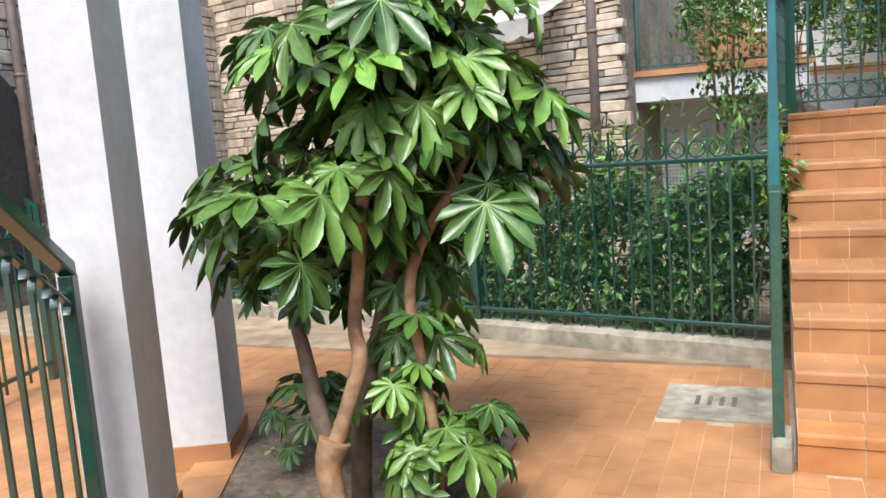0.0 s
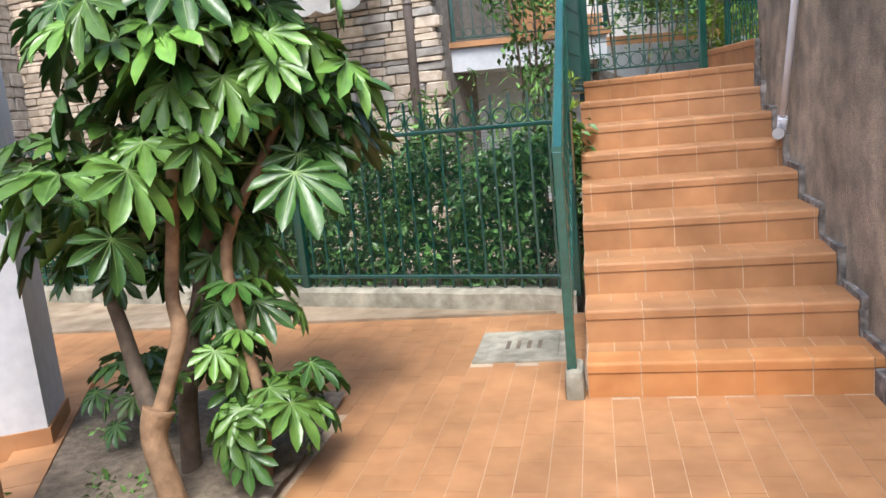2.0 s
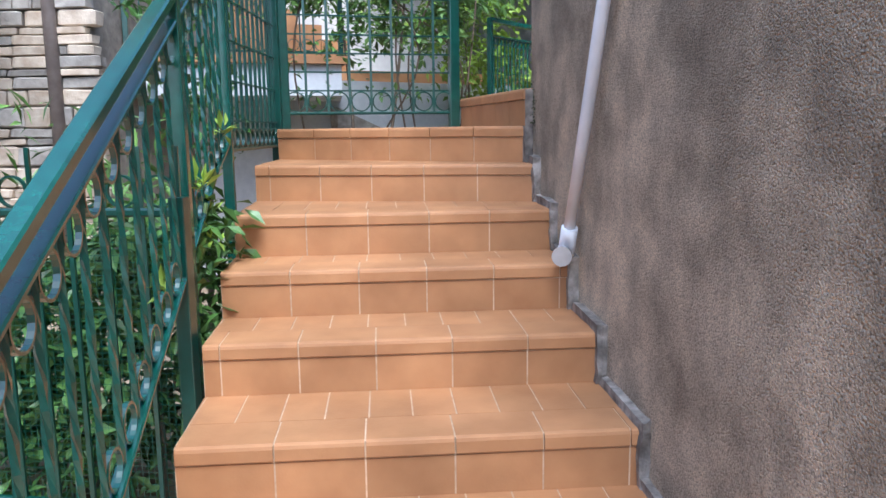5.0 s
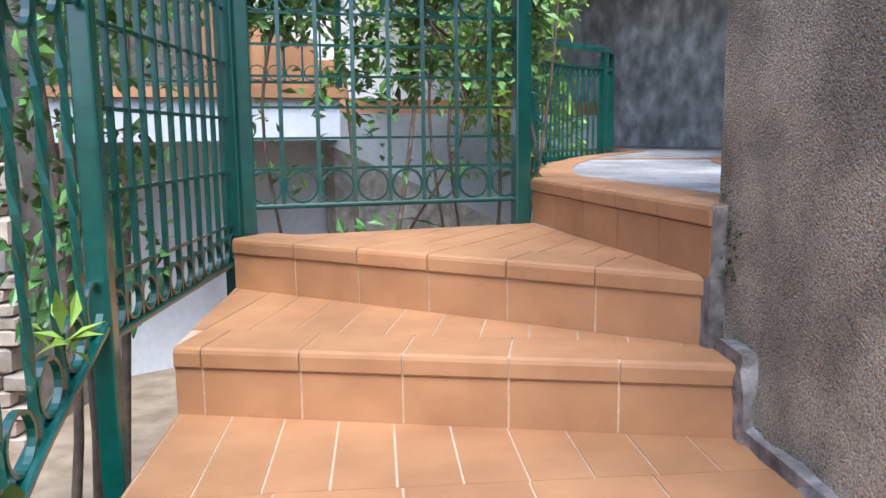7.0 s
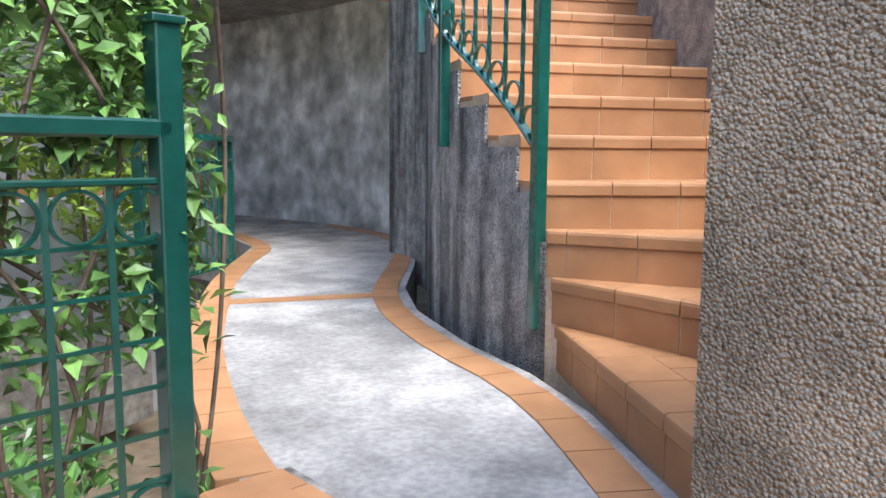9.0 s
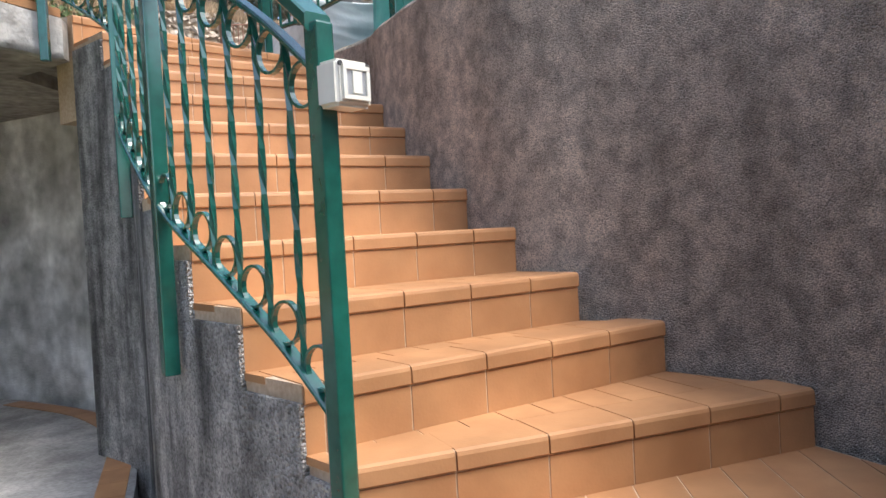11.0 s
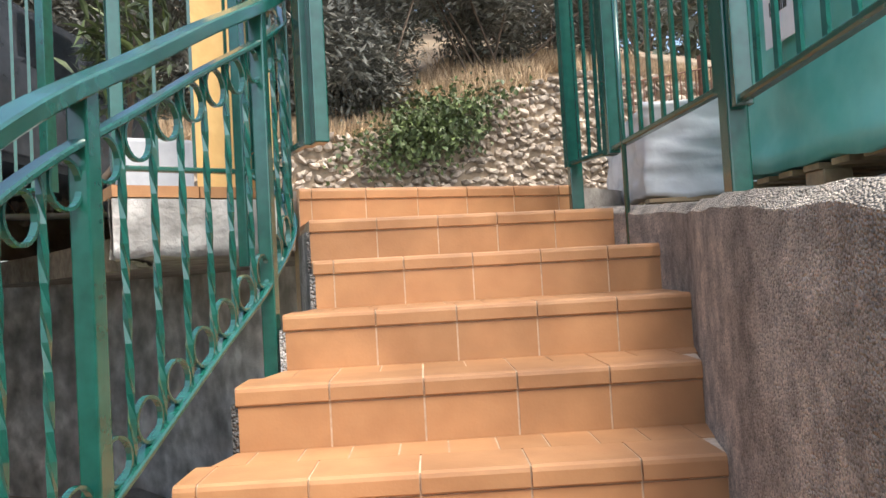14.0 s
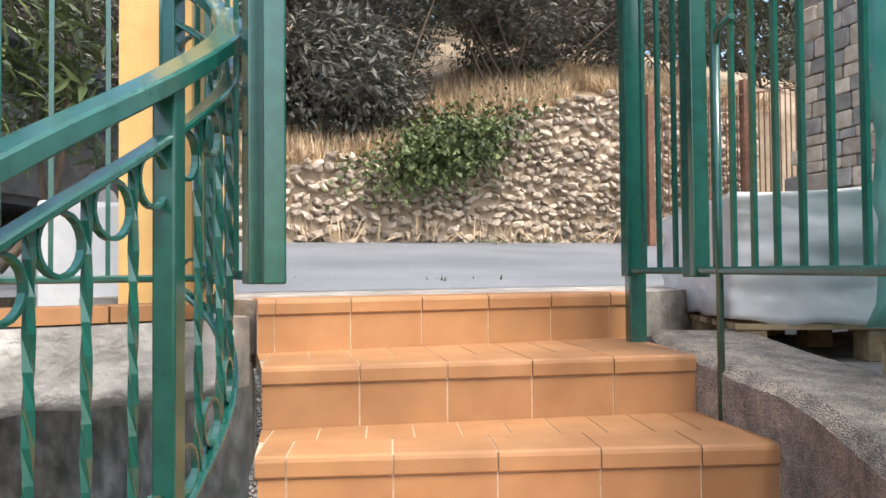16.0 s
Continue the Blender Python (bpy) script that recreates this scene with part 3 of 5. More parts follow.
bm = bm_new()
cols = []
for i in range(101):
    x = -50 + i * 1.2
    col = []
    for dy in (0.12, 0.5, 1.2, 2.2, 3.5, 5, 8, 12, 18, 28, 45, 80, 160):
        z = wall_top(x) - 0.06 + 0.42 * dy - 0.0009 * dy * dy
        z += 0.18 * min(1, dy) * noise.noise(Vector((x * 0.6, dy * 0.6, 3)))
        col.append(bm.verts.new((x, wall_foot(x) + dy, z)))
    cols.append(col)
for a, b in zip(cols, cols[1:]):
    for k in range(12):
        bm.faces.new((a[k], b[k], b[k + 1], a[k + 1])).smooth = True
tagged(part("ground_bank", bm, EARTH), "dry earth bank with straw above the rock wall", "bank", kind="structure")


# ---- stairs ----
def lerp2(a, b, t):
    return Vector((a[0] + (b[0] - a[0]) * t, a[1] + (b[1] - a[1]) * t))


def depth(p, out, a, b):
    """How far it is from p, square to the step's front edge, to the line a-b."""
    e, w = b - a, a - p
    det = -out.x * e.y + out.y * e.x
    d = (w.x * e.y - w.y * e.x) / det if abs(det) > 1e-9 else 2.0
    return d if d > 0 else 2.0


def clip(pts, a, b):
    """The part of a plan outline to the left of the line a-b."""
    e = b - a
    if e.length < 1e-6:
        return pts
    side = lambda p: e.x * (p.y - a.y) - e.y * (p.x - a.x)
    out = []
    for p, q in zip(pts, pts[1:] + pts[:1]):
        sp_, sq = side(p), side(q)
        if sp_ >= 0:
            out.append(p)
        if (sp_ > 0 > sq) or (sp_ < 0 < sq):
            out.append(p.lerp(q, sp_ / (sp_ - sq)))
    return [p for i, p in enumerate(out) if (p - out[i - 1]).length > 1e-4]


def stair(name, label, fronts, z_first, z_base, last_back, first=None, core=None):
    """A flight: a mortar core, and on it bullnosed edge tiles, tread tiles and riser tiles, each a piece."""
    t = thing(name, label, "stairs", kind="structure")
    edges = fronts + [last_back]
    for k, ((l, r), (l2, r2)) in enumerate(zip(edges, edges[1:])):
        z = z_first + k * R
        f0, f1, b0, b1 = Vector(l), Vector(r), Vector(l2), Vector(r2)
        wid = (f1 - f0).length
        out = Vector(((f1 - f0).y, -(f1 - f0).x)).normalized()
        bm = bm_new()
        i0, i1 = f0 - out * 0.0025, f1 - out * 0.0025
        e0, e1 = b0 + (b0 - f0) * 0.02 - out * 0.0, b1 - out * 0.0
        prism(bm, ccw([tuple(i0), tuple(i1), tuple(e1 - out * 0.03), tuple(e0 - out * 0.03)]), max(z_base, z - 0.6), z - 0.003)
        part("step", bm, core or MORTAR, t)
        n = max(2, round(wid / 0.245))
        g = 0.0025 / wid
        shift = 0.37 * ((k * 7) % 5) / 5
        cuts = sorted({0.0, 1.0} | {(i + shift) / (wid / 0.245) for i in range(0, n + 1) if 0.03 < (i + shift) / (wid / 0.245) < 0.97})
        for a, b in zip(cuts, cuts[1:]):
            p, q = lerp2(l, r, a + g), lerp2(l, r, b - g)
            bm = bm_new()
            prism(bm, ccw([tuple(p), tuple(q), tuple(q - out * 0.012), tuple(p - out * 0.012)]), z - R, z - 0.054)
            part("riser_tile", bm, first if first and k == 0 else TILE, t)
            prof = ((0.0, -0.050), (0.004, -0.050), (0.007, -0.046), (0.007, -0.014), (0.004, -0.005), (-0.006, 0.0))
            bm = bm_new()
            ends = []
            for pt in (p, q):
                bk = pt - out * max(0.012, min(0.165, depth(pt, out, b1, b0)))
                ends.append([bm.verts.new((pt.x + out.x * u, pt.y + out.y * u, z + h)) for u, h in prof] + [bm.verts.new((bk.x, bk.y, z)), bm.verts.new((bk.x, bk.y, z - 0.02))])
            m = len(ends[0])
            for i in range(m):
                bm.faces.new((ends[0][i], ends[0][(i + 1) % m], ends[1][(i + 1) % m], ends[1][i]))
            bm.faces.new(ends[0])
            bm.faces.new(ends[1][::-1])
            bmesh.ops.recalc_face_normals(bm, faces=bm.faces)
            part("edge_tile", bm, first if first and k == 0 else TILE, t)
        n2 = max(4, round(wid / 0.123))
        pivot = (b0 - f0).length < 0.08
        for i in range(0 if pivot else -6, n2 + 3):
            p, q = lerp2(l, r, i / n2 + g), lerp2(l, r, (i + 1) / n2 - g)
            near = 0.02 if min(depth(p, out, b1, b0), depth(q, out, b1, b0)) < 0.25 else 0.168
            strip = [p - out * near, q - out * near, q - out * 2.0, p - out * 2.0]
            strip = clip(strip, f1, b1 + (b1 - f1).normalized() * 0.012)
            strip = clip(strip, b1 - out * 0.01, b0 - out * 0.01)
            if not pivot:
                strip = clip(strip, b0, f0)
            if len(strip) > 2:
                bm = bm_new()
                prism(bm, ccw([tuple(v) for v in strip]), z - 0.02, z - 0.0005)
                part("tread_tile", bm, TILE, t)
    return t


stair("stairs_lower", "terracotta tiled steps with rounded edge tiles", LOW[:9], R, -0.2, LOW[9], TILE_NEW)
stair("stairs_path", "terracotta tiled riser at the path's edge", [((1.10, 3.74), (1.25, 2.53))], PATH_Z, 1.0, ((1.30, 3.76), (1.45, 2.55)), core=FILLET)
stair("stairs_upper", "orange terracotta tiled steps winding upward", list(zip(UP_L, UP_R)), 11 * R, 1.4, ((3.75, 7.28), (5.15, 7.2)))


# ---- railings ----
nose = [(-0.07, 0.06, 0.19), (-0.07, 2.10, 7.25 * R), (-0.08, 2.5, 8 * R)]
railing("stair_railing", "dark green wrought-iron stair railing with rings", nose, [(0.0, 0.2, 0.0), (1.55, 0.5, 0.0), (2.44, 0.6, 0.2)], top=0.97, sub=0.885, low=0.12, r=0.05, hand=(0.05, 0.04))


def trellis(name, label, a, b, z0, z1, nv, nh, over=0.0, both=True):
    """A grid panel between two posts, with a row of rings at the top and the bottom."""
    t = thing(name, label, "trellis")
    a, b = Vector((*a, 0)), Vector((*b, 0))
    w = (b - a).normalized()
    for p in (a, b) if both else (b,):
        bm = bm_new()
        box(bm, (p.x, p.y, (z0 + z1 + over) / 2 - 0.08), (0.06, 0.06, z1 + over - z0 + 0.16), math.atan2(w.y, w.x), 0.006)
        box(bm, (p.x, p.y, z1 + over + 0.006), (0.075, 0.075, 0.018), math.atan2(w.y, w.x), 0.004)
        part("post", bm, GREEN_DARK, t)
    for nm, z, h, wd in (("handrail", z1 - 0.02, 0.04, 0.06), ("under_rail", z1 - 0.13, 0.016, 0.03), ("bottom_rail", z0, 0.016, 0.03)):
        bm = bm_new()
        sweep(bm, [a + Vector((0, 0, z)), b + Vector((0, 0, z))], wd, h)
        part(nm, bm, GREEN_DARK, t)
    ln = (b - a).length
    for i in range(1, nv):
        p = a.lerp(b, i / nv)
        bm = bm_new()
        bar(bm, p + Vector((0, 0, z0)), p + Vector((0, 0, z1 - 0.13)), 0.014, 0.014)
        part("bar", bm, GREEN_DARK, t)
    for i in range(nv):
        p = a.lerp(b, (i + 0.5) / nv)
        r = min(0.055, ln / nv * 0.44)
        ring(t, p + Vector((0, 0, z0 + 0.012 + r)), w, r, GREEN_DARK)
        ring(t, p + Vector((0, 0, z1 - 0.145 - r)), w, r, GREEN_DARK)
    for j in range(nh):
        z = z0 + 0.13 + (z1 - z0 - 0.39) * j / (nh - 1)
        bm = bm_new()
        bar(bm, a + Vector((0, 0, z)), b + Vector((0, 0, z)), 0.009, 0.009)
        part("crossbar", bm, GREEN_DARK, t)


trellis("trellis_panel", "dark green iron grid panel grown with jasmine", (0.06, 3.58), (1.06, 3.76), 1.60, 2.52, 8, 6, 0.2)
trellis("trellis_panel", "dark green iron side panel beside the landing", (-0.085, 2.53), (0.02, 3.54), 1.42, 2.52, 11, 5, 0.0, False)
UPN = [(2.44, 4.07, 2.37), (2.47, 4.25, 15.0 * R), (2.51, 4.50, 16 * R), (2.59, 4.81, 17 * R), (2.71, 5.10, 18 * R), (2.84, 5.37, 19 * R), (3.02, 5.64, 20 * R), (3.20, 5.89, 21 * R), (3.39, 6.16, 22 * R), (3.54, 6.45, 23 * R), (3.585, 6.66, 23.7 * R), (3.56, 6.82, 24.3 * R), (3.47, 6.93, 24.8 * R)]
upn = [tuple(p) for p in smooth_line(UPN, 5)]
Lup = Line(upn)


def along(x, y):
    """How far along the upper railing the point nearest to x, y lies."""
    return min((i * 0.01 for i in range(int(Lup.length * 100))), key=lambda q: (Lup.at(q).to_2d() - Vector((x, y))).length)


railing("stair_railing", "green wrought-iron railing with twisted bars and rings", upn, [(0.0, 0.55, 0.0), (along(2.61, 4.88), 0.42, 0.0), (along(2.93, 5.48), 0.3, 0.0), (along(3.41, 6.19), 0.3, 0.0), (Lup.length, 0.3, 0.0)], top=0.945, sub=0.835, low=0.085, hand=(0.07, 0.042))
FAR = smooth_line([(1.72, 6.55, PATH_Z - 0.1), (2.12, 7.02, PATH_Z - 0.1), (2.48, 7.30, PATH_Z - 0.1), (2.62, 7.52, PATH_Z - 0.1)], 5)
railing("path_railing", "green iron railing with scrolled bars along the path", [tuple(p) for p in FAR], [(0.0, 0.2, 0.0), (1.08, 0.2, 0.0), (Line(FAR).length, 0.2, 0.0)], top=0.95, sub=0.80, low=0.06, step=0.07, r=0.03, twist=False)

# weatherproof switch on the first post of the upper railing
sw = thing("outdoor_switch", "white plastic weatherproof switch box on the green post", "switch")
bm = bm_new()
SWM = Matrix.Translation((2.455, 4.02, 3.175)) @ Matrix.Rotation(radians(-8), 4, "Z") @ Matrix.Scale(1.15, 4)
bmesh.ops.create_cube(bm, size=1, matrix=SWM @ Matrix.Diagonal((0.085, 0.06, 0.085, 1)))
bmesh.ops.bevel(bm, geom=list(bm.edges), offset=0.008, segments=3, affect="EDGES")
part("body", bm, PLASTIC, sw)
bm = bm_new()
for x, z, w, h in ((0, 0.027, 0.064, 0.008), (0, -0.027, 0.064, 0.008), (-0.028, 0, 0.008, 0.05), (0.028, 0, 0.008, 0.05)):
    bmesh.ops.create_cube(bm, size=1, matrix=SWM @ Matrix.Translation((x, -0.033, z)) @ Matrix.Diagonal((w, 0.008, h, 1)))
part("cover_frame", bm, PLASTIC, sw)
bm = bm_new()
bmesh.ops.create_cube(bm, size=1, matrix=SWM @ Matrix.Translation((0, -0.031, 0)) @ Matrix.Diagonal((0.048, 0.004, 0.046, 1)))
part("cover_pane", bm, STEEL, sw, "clouded clear cover")
bm = bm_new()
bmesh.ops.create_cube(bm, size=1, matrix=SWM @ Matrix.Translation((0.002, -0.035, 0)) @ Matrix.Diagonal((0.022, 0.004, 0.04, 1)))
bmesh.ops.bevel(bm, geom=list(bm.edges), offset=0.001, segments=1, affect="EDGES")
part("rocker", bm, PLASTIC, sw)
for x, z in ((-0.033, 0.033), (0.033, 0.033)):
    bm = bm_new()
    bmesh.ops.create_cone(bm, cap_ends=True, segments=12, radius1=0.005, radius2=0.005, depth=0.004, matrix=SWM @ Matrix.Translation((x, -0.03, z)) @ Matrix.Rotation(radians(90), 4, "X"))
    part("screw", bm, INK_AND_SHADE, sw)

# white drain pipe on the wall
dp = thing("drain_pipe", "grey-white plastic drain pipe running down the wall", "pipe")
bm = bm_new()
tube(bm, [(1.245, 1.72, 6 * R + 0.09), (1.25, 1.53, 6 * R + 0.5), (1.255, 0.52, 3.6)], [0.021] * 3, 14)
part("pipe", bm, PIPE_WHITE, dp)
bm = bm_new()
tube(bm, [(1.246, 1.695, 6 * R + 0.14), (1.245, 1.725, 6 * R + 0.07), (1.24, 1.725, 6 * R + 0.045), (1.225, 1.70, 6 * R + 0.04), (1.215, 1.68, 6 * R + 0.04)], [0.03, 0.03, 0.032, 0.031, 0.033], 14)
part("elbow", bm, PIPE_WHITE, dp)
bm = bm_new()
tube(bm, [(1.216, 1.682, 6 * R + 0.04), (1.21, 1.665, 6 * R + 0.04)], [0.036, 0.036], 14)
part("collar", bm, STEEL, dp)

# concrete drain cover let into the floor
dr = thing("drain_cover", "square concrete drain cover with four slots", "drain cover")
bm = bm_new()
box(bm, (-0.37, 0.82, 0.0), (0.54, 0.54, 0.03), 0, 0.006)
part("frame", bm, KERB, dr)
bm = bm_new()
box(bm, (-0.37, 0.82, 0.012), (0.40, 0.40, 0.02), 0, 0.006)
part("lid", bm, KERB, dr)
for i in range(4):
    bm = bm_new()
    box(bm, (-0.46 + 0.06 * i, 0.80, 0.0195), (0.025, 0.15, 0.008), 0, 0.003)
    part("slot", bm, SOIL, dr)
# rounded cement foot of the newel post
bm = bm_new()
box(bm, (-0.06, 0.10, 0.06), (0.09, 0.22, 0.16), 0, 0.03)
tagged(part("newel_footing", bm, KERB), "rounded cement footing below the newel post", "footing")

# ---- kerb and garden fence ----
bm = bm_new()
kn = Vector((-K_WAY.y, K_WAY.x))
if kn.y < 0:
    kn = -kn
a, b = KERB_A, KERB_B
cols = []
for i in range(61):
    p = a.lerp(b, i / 60)
    j = 0.012 * noise.noise(Vector((p.x * 3, 0, 0)))
    pr = ((0.0, -0.02), (0.0, 0.13 + j), (0.015, 0.155 + j), (0.12, 0.16 + j), (0.14, 0.0))
    cols.append([bm.verts.new((p.x + kn.x * u, p.y + kn.y * u, h)) for u, h in pr])
for c, d in zip(cols, cols[1:]):
    for k in range(4):
        bm.faces.new((c[k], c[k + 1], d[k + 1], d[k]))
bmesh.ops.recalc_face_normals(bm, faces=bm.faces)
tagged(part("kerb", bm, KERB), "mossy concrete kerb below the garden fence", "kerb", kind="structure")


def garden_fence(name, label, p0, way, length, z0=0.16, rail=1.25, tip=1.46, mat=None, net=True, posts=2.1):
    """Iron fence with pointed bars, rings over the top rail and plastic netting."""
    mat = mat or GREEN_DARK
    t = thing(name, label, "fence")
    p0, w = Vector((*p0, 0)), Vector((*way, 0))
    up = Vector((0, 0, 1))
    for nm, z in (("top_rail", rail), ("bottom_rail", z0 + 0.08)):
        bm = bm_new()
        sweep(bm, [p0 + up * z, p0 + w * length + up * z], 0.03, 0.028)
        part(nm, bm, mat, t)
    n = int(length / 0.125)
    for i in range(n + 1):
        p = p0 + w * (length * i / n)
        bm = bm_new()
        bar(bm, p + up * z0, p + up * tip, 0.014, 0.014)
        part("bar", bm, mat, t)
        if i < n:
            ring(t, p0 + w * (length * (i + 0.5) / n) + up * (rail + 0.068), w, 0.05, mat)
    for i in range(int(length / posts) + 1):
        p = p0 + w * (posts * i)
        bm = bm_new()
        box(bm, p + up * ((z0 + rail) / 2), (0.05, 0.05, rail - z0 + 0.1), math.atan2(w.y, w.x), 0.004)
        part("post", bm, mat, t)
    if net:
        bm = bm_new()
        s = Vector((w.y, -w.x, 0)) * 0.012
        k = int(length / 0.022)
        for i in range(k):
            p = p0 + w * (length * i / k) + s
            bm.faces.new([bm.verts.new(v) for v in (p + up * z0, p + w * 0.0016 + up * z0, p + w * 0.0016 + up * (rail - 0.06), p + up * (rail - 0.06))])
        for j in range(int((rail - z0) / 0.022)):
            z = z0 + 0.022 * j
            p, q = p0 + s + up * z, p0 + w * length + s + up * z
            bm.faces.new([bm.verts.new(v) for v in (p, q, q + up * 0.0016, p + up * 0.0016)])
        tagged(part("netting", bm, GREEN, t, "green plastic garden netting"), kind="stuff")
    return t


fs = KERB_A + kn * 0.06
garden_fence("garden_fence", "dark green iron fence with rings and netting on the kerb", (fs.x, fs.y), K_WAY, 7.2)

# hedge and shrubs behind the fence
rng = np.random.default_rng(5)
hd = thing("hedge", "dense dark green mixed hedge behind the netting", "hedge")
sp = []
for i in range(34000):
    u = rng.uniform(0.0, 6.6)
    dpt = rng.uniform(0.16, 0.8)
    h = 1.12 + 0.22 * noise.noise(Vector((u * 2.2, dpt * 3, 0))) + 0.1 * noise.noise(Vector((u * 7, dpt * 5, 2)))
    z = 0.12 + (h - 0.08) * rng.uniform(0, 1) ** 0.8
    if noise.noise(Vector((u * 3.1, z * 3.4, dpt * 2 + 7))) < -0.30:
        continue
    p = KERB_A + K_WAY * u + kn * dpt
    sp.append((p.x, p.y, z))
tagged(leaves("foliage", sp, 0.085, HEDGE, hd, seed=3), kind="stuff")
for i in range(16):
    u = 0.3 + 0.4 * i
    p = KERB_A + K_WAY * u + kn * 0.4
    bm = bm_new()
    tube(bm, [(p.x, p.y, 0.0), (p.x + 0.05 * math.sin(i * 2.1), p.y + 0.04, 0.5), (p.x + 0.1 * math.sin(i), p.y, 1.0)], [0.014, 0.01, 0.005], 6)
    part("stem", bm, BARK_DARK, hd)
ol = thing("oleander_shrub", "slender shrub with lance-shaped leaves over the fence", "shrub")
sp = []
for i in range(34):
    u = rng.uniform(0.1, 2.3)
    p = KERB_A + K_WAY * u + kn * rng.uniform(0.25, 0.5)
    z1 = rng.uniform(1.25, 1.62)
    for k in range(26):
        sp.append((p.x + rng.normal(0, 0.05), p.y + rng.normal(0, 0.05), z1 - rng.uniform(0, 0.35)))
leaves("foliage", sp, 0.095, VINE, ol, seed=8, droop=-0.5, narrow=0.2)


# ---- fatsia in the planting bed ----
def fatsia_leaf(name, mat, seed):
    """A palmate leaf of nine lobes, about 1 across, stalk end at the origin, with pale midribs."""
    r_ = random.Random(seed)
    bm = bm_new()
    c = bm.verts.new((0, 0, 0))
    out, tips = [], []
    for i in range(9):
        a = radians(-128 + 32 * i)
        ln = (0.30, 0.42, 0.52, 0.58, 0.62, 0.58, 0.52, 0.42, 0.30)[i] * r_.uniform(0.93, 1.07)
        bend = r_.uniform(-0.05, 0.05)
        for da, f, z in ((-0.279, 0.38, 0.05), (-0.225, 0.50, 0.02), (-0.235, 0.66, 0.0), (-0.15, 0.83, -0.03), (0.0 + bend, 1.0, -0.09), (0.15, 0.83, -0.03), (0.235, 0.66, 0.0), (0.225, 0.50, 0.02)):
            rr = ln * f
            zz = z * 0.7 - 0.35 * rr * rr
            out.append(bm.verts.new((math.sin(a + da) * rr, math.cos(a + da) * rr, zz)))
        tips.append((a + bend * 0.5, ln))
    for p, q in zip(out, out[1:]):
        bm.faces.new((c, q, p)).smooth = True
    for a, ln in tips:
        d, s = Vector((math.sin(a), math.cos(a), 0)), Vector((math.cos(a), -math.sin(a), 0))
        rows = []
        for f, w in ((0.0, 0.007), (0.5, 0.004), (0.92, 0.001)):
            p = d * ln * f + Vector((0, 0, -0.35 * (ln * f) ** 2 + 0.006 - 0.04 * f))
            rows.append((bm.verts.new(p - s * w), bm.verts.new(p + s * w)))
        for x, y in zip(rows, rows[1:]):
            bm.faces.new((x[0], y[0], y[1], x[1])).material_index = 1
    bmesh.ops.recalc_face_normals(bm, faces=bm.faces)
    me = bpy.data.meshes.new(name)
    bm.to_mesh(me)
    bm.free()
    me.materials.append(mat)
    me.materials.append(VEIN)
    return me


tree = thing("fatsia_tree", "tall multi-stemmed fatsia with glossy palmate leaves", "tree")
LEAF = [fatsia_leaf("leaf", FATSIA, s) for s in range(3)]
LEAF_SHADE = [fatsia_leaf("leaf", FATSIA_SHADE, s + 9) for s in range(3)]
for nm, mt, pts, rad in (
    ("trunk", BARK, [(-1.50, -1.06, -0.05), (-1.53, -1.05, 0.12), (-1.57, -1.03, 0.30), (-1.55, -1.00, 0.40)], [0.062, 0.05, 0.05, 0.062]),
    ("stem", BARK, [(-1.55, -1.00, 0.38), (-1.52, -0.95, 0.50), (-1.50, -0.86, 0.66), (-1.54, -0.81, 0.78), (-1.53, -0.76, 1.0), (-1.50, -0.72, 1.30)], [0.034, 0.03, 0.034, 0.028, 0.027, 0.026]),
    ("stem", BARK_DARK, [(-1.57, -1.00, 0.34), (-1.68, -0.9, 0.48), (-1.80, -0.78, 0.66), (-1.88, -0.72, 0.86), (-1.9, -0.7, 1.25)], [0.04, 0.034, 0.03, 0.028, 0.02]),
    ("stem", BARK_DARK, [(-1.62, -0.75, -0.03), (-1.60, -0.70, 0.4), (-1.52, -0.6, 0.8), (-1.45, -0.5, 1.3), (-1.4, -0.42, 1.9)], [0.045, 0.04, 0.036, 0.03, 0.02]),
    ("stem", BARK, [(-1.27, -0.78, -0.02), (-1.26, -0.76, 0.3), (-1.32, -0.7, 0.6), (-1.38, -0.62, 0.95), (-1.25, -0.4, 1.3), (-1.15, -0.3, 1.55)], [0.026, 0.024, 0.022, 0.024, 0.02, 0.016]),
):
    bm = bm_new()
    tube(bm, smooth_line(pts, 4), list(np.interp(np.linspace(0, 1, len(smooth_line(pts, 4))), np.linspace(0, 1, len(rad)), rad)), 10)
    part(nm, bm, mt, tree)
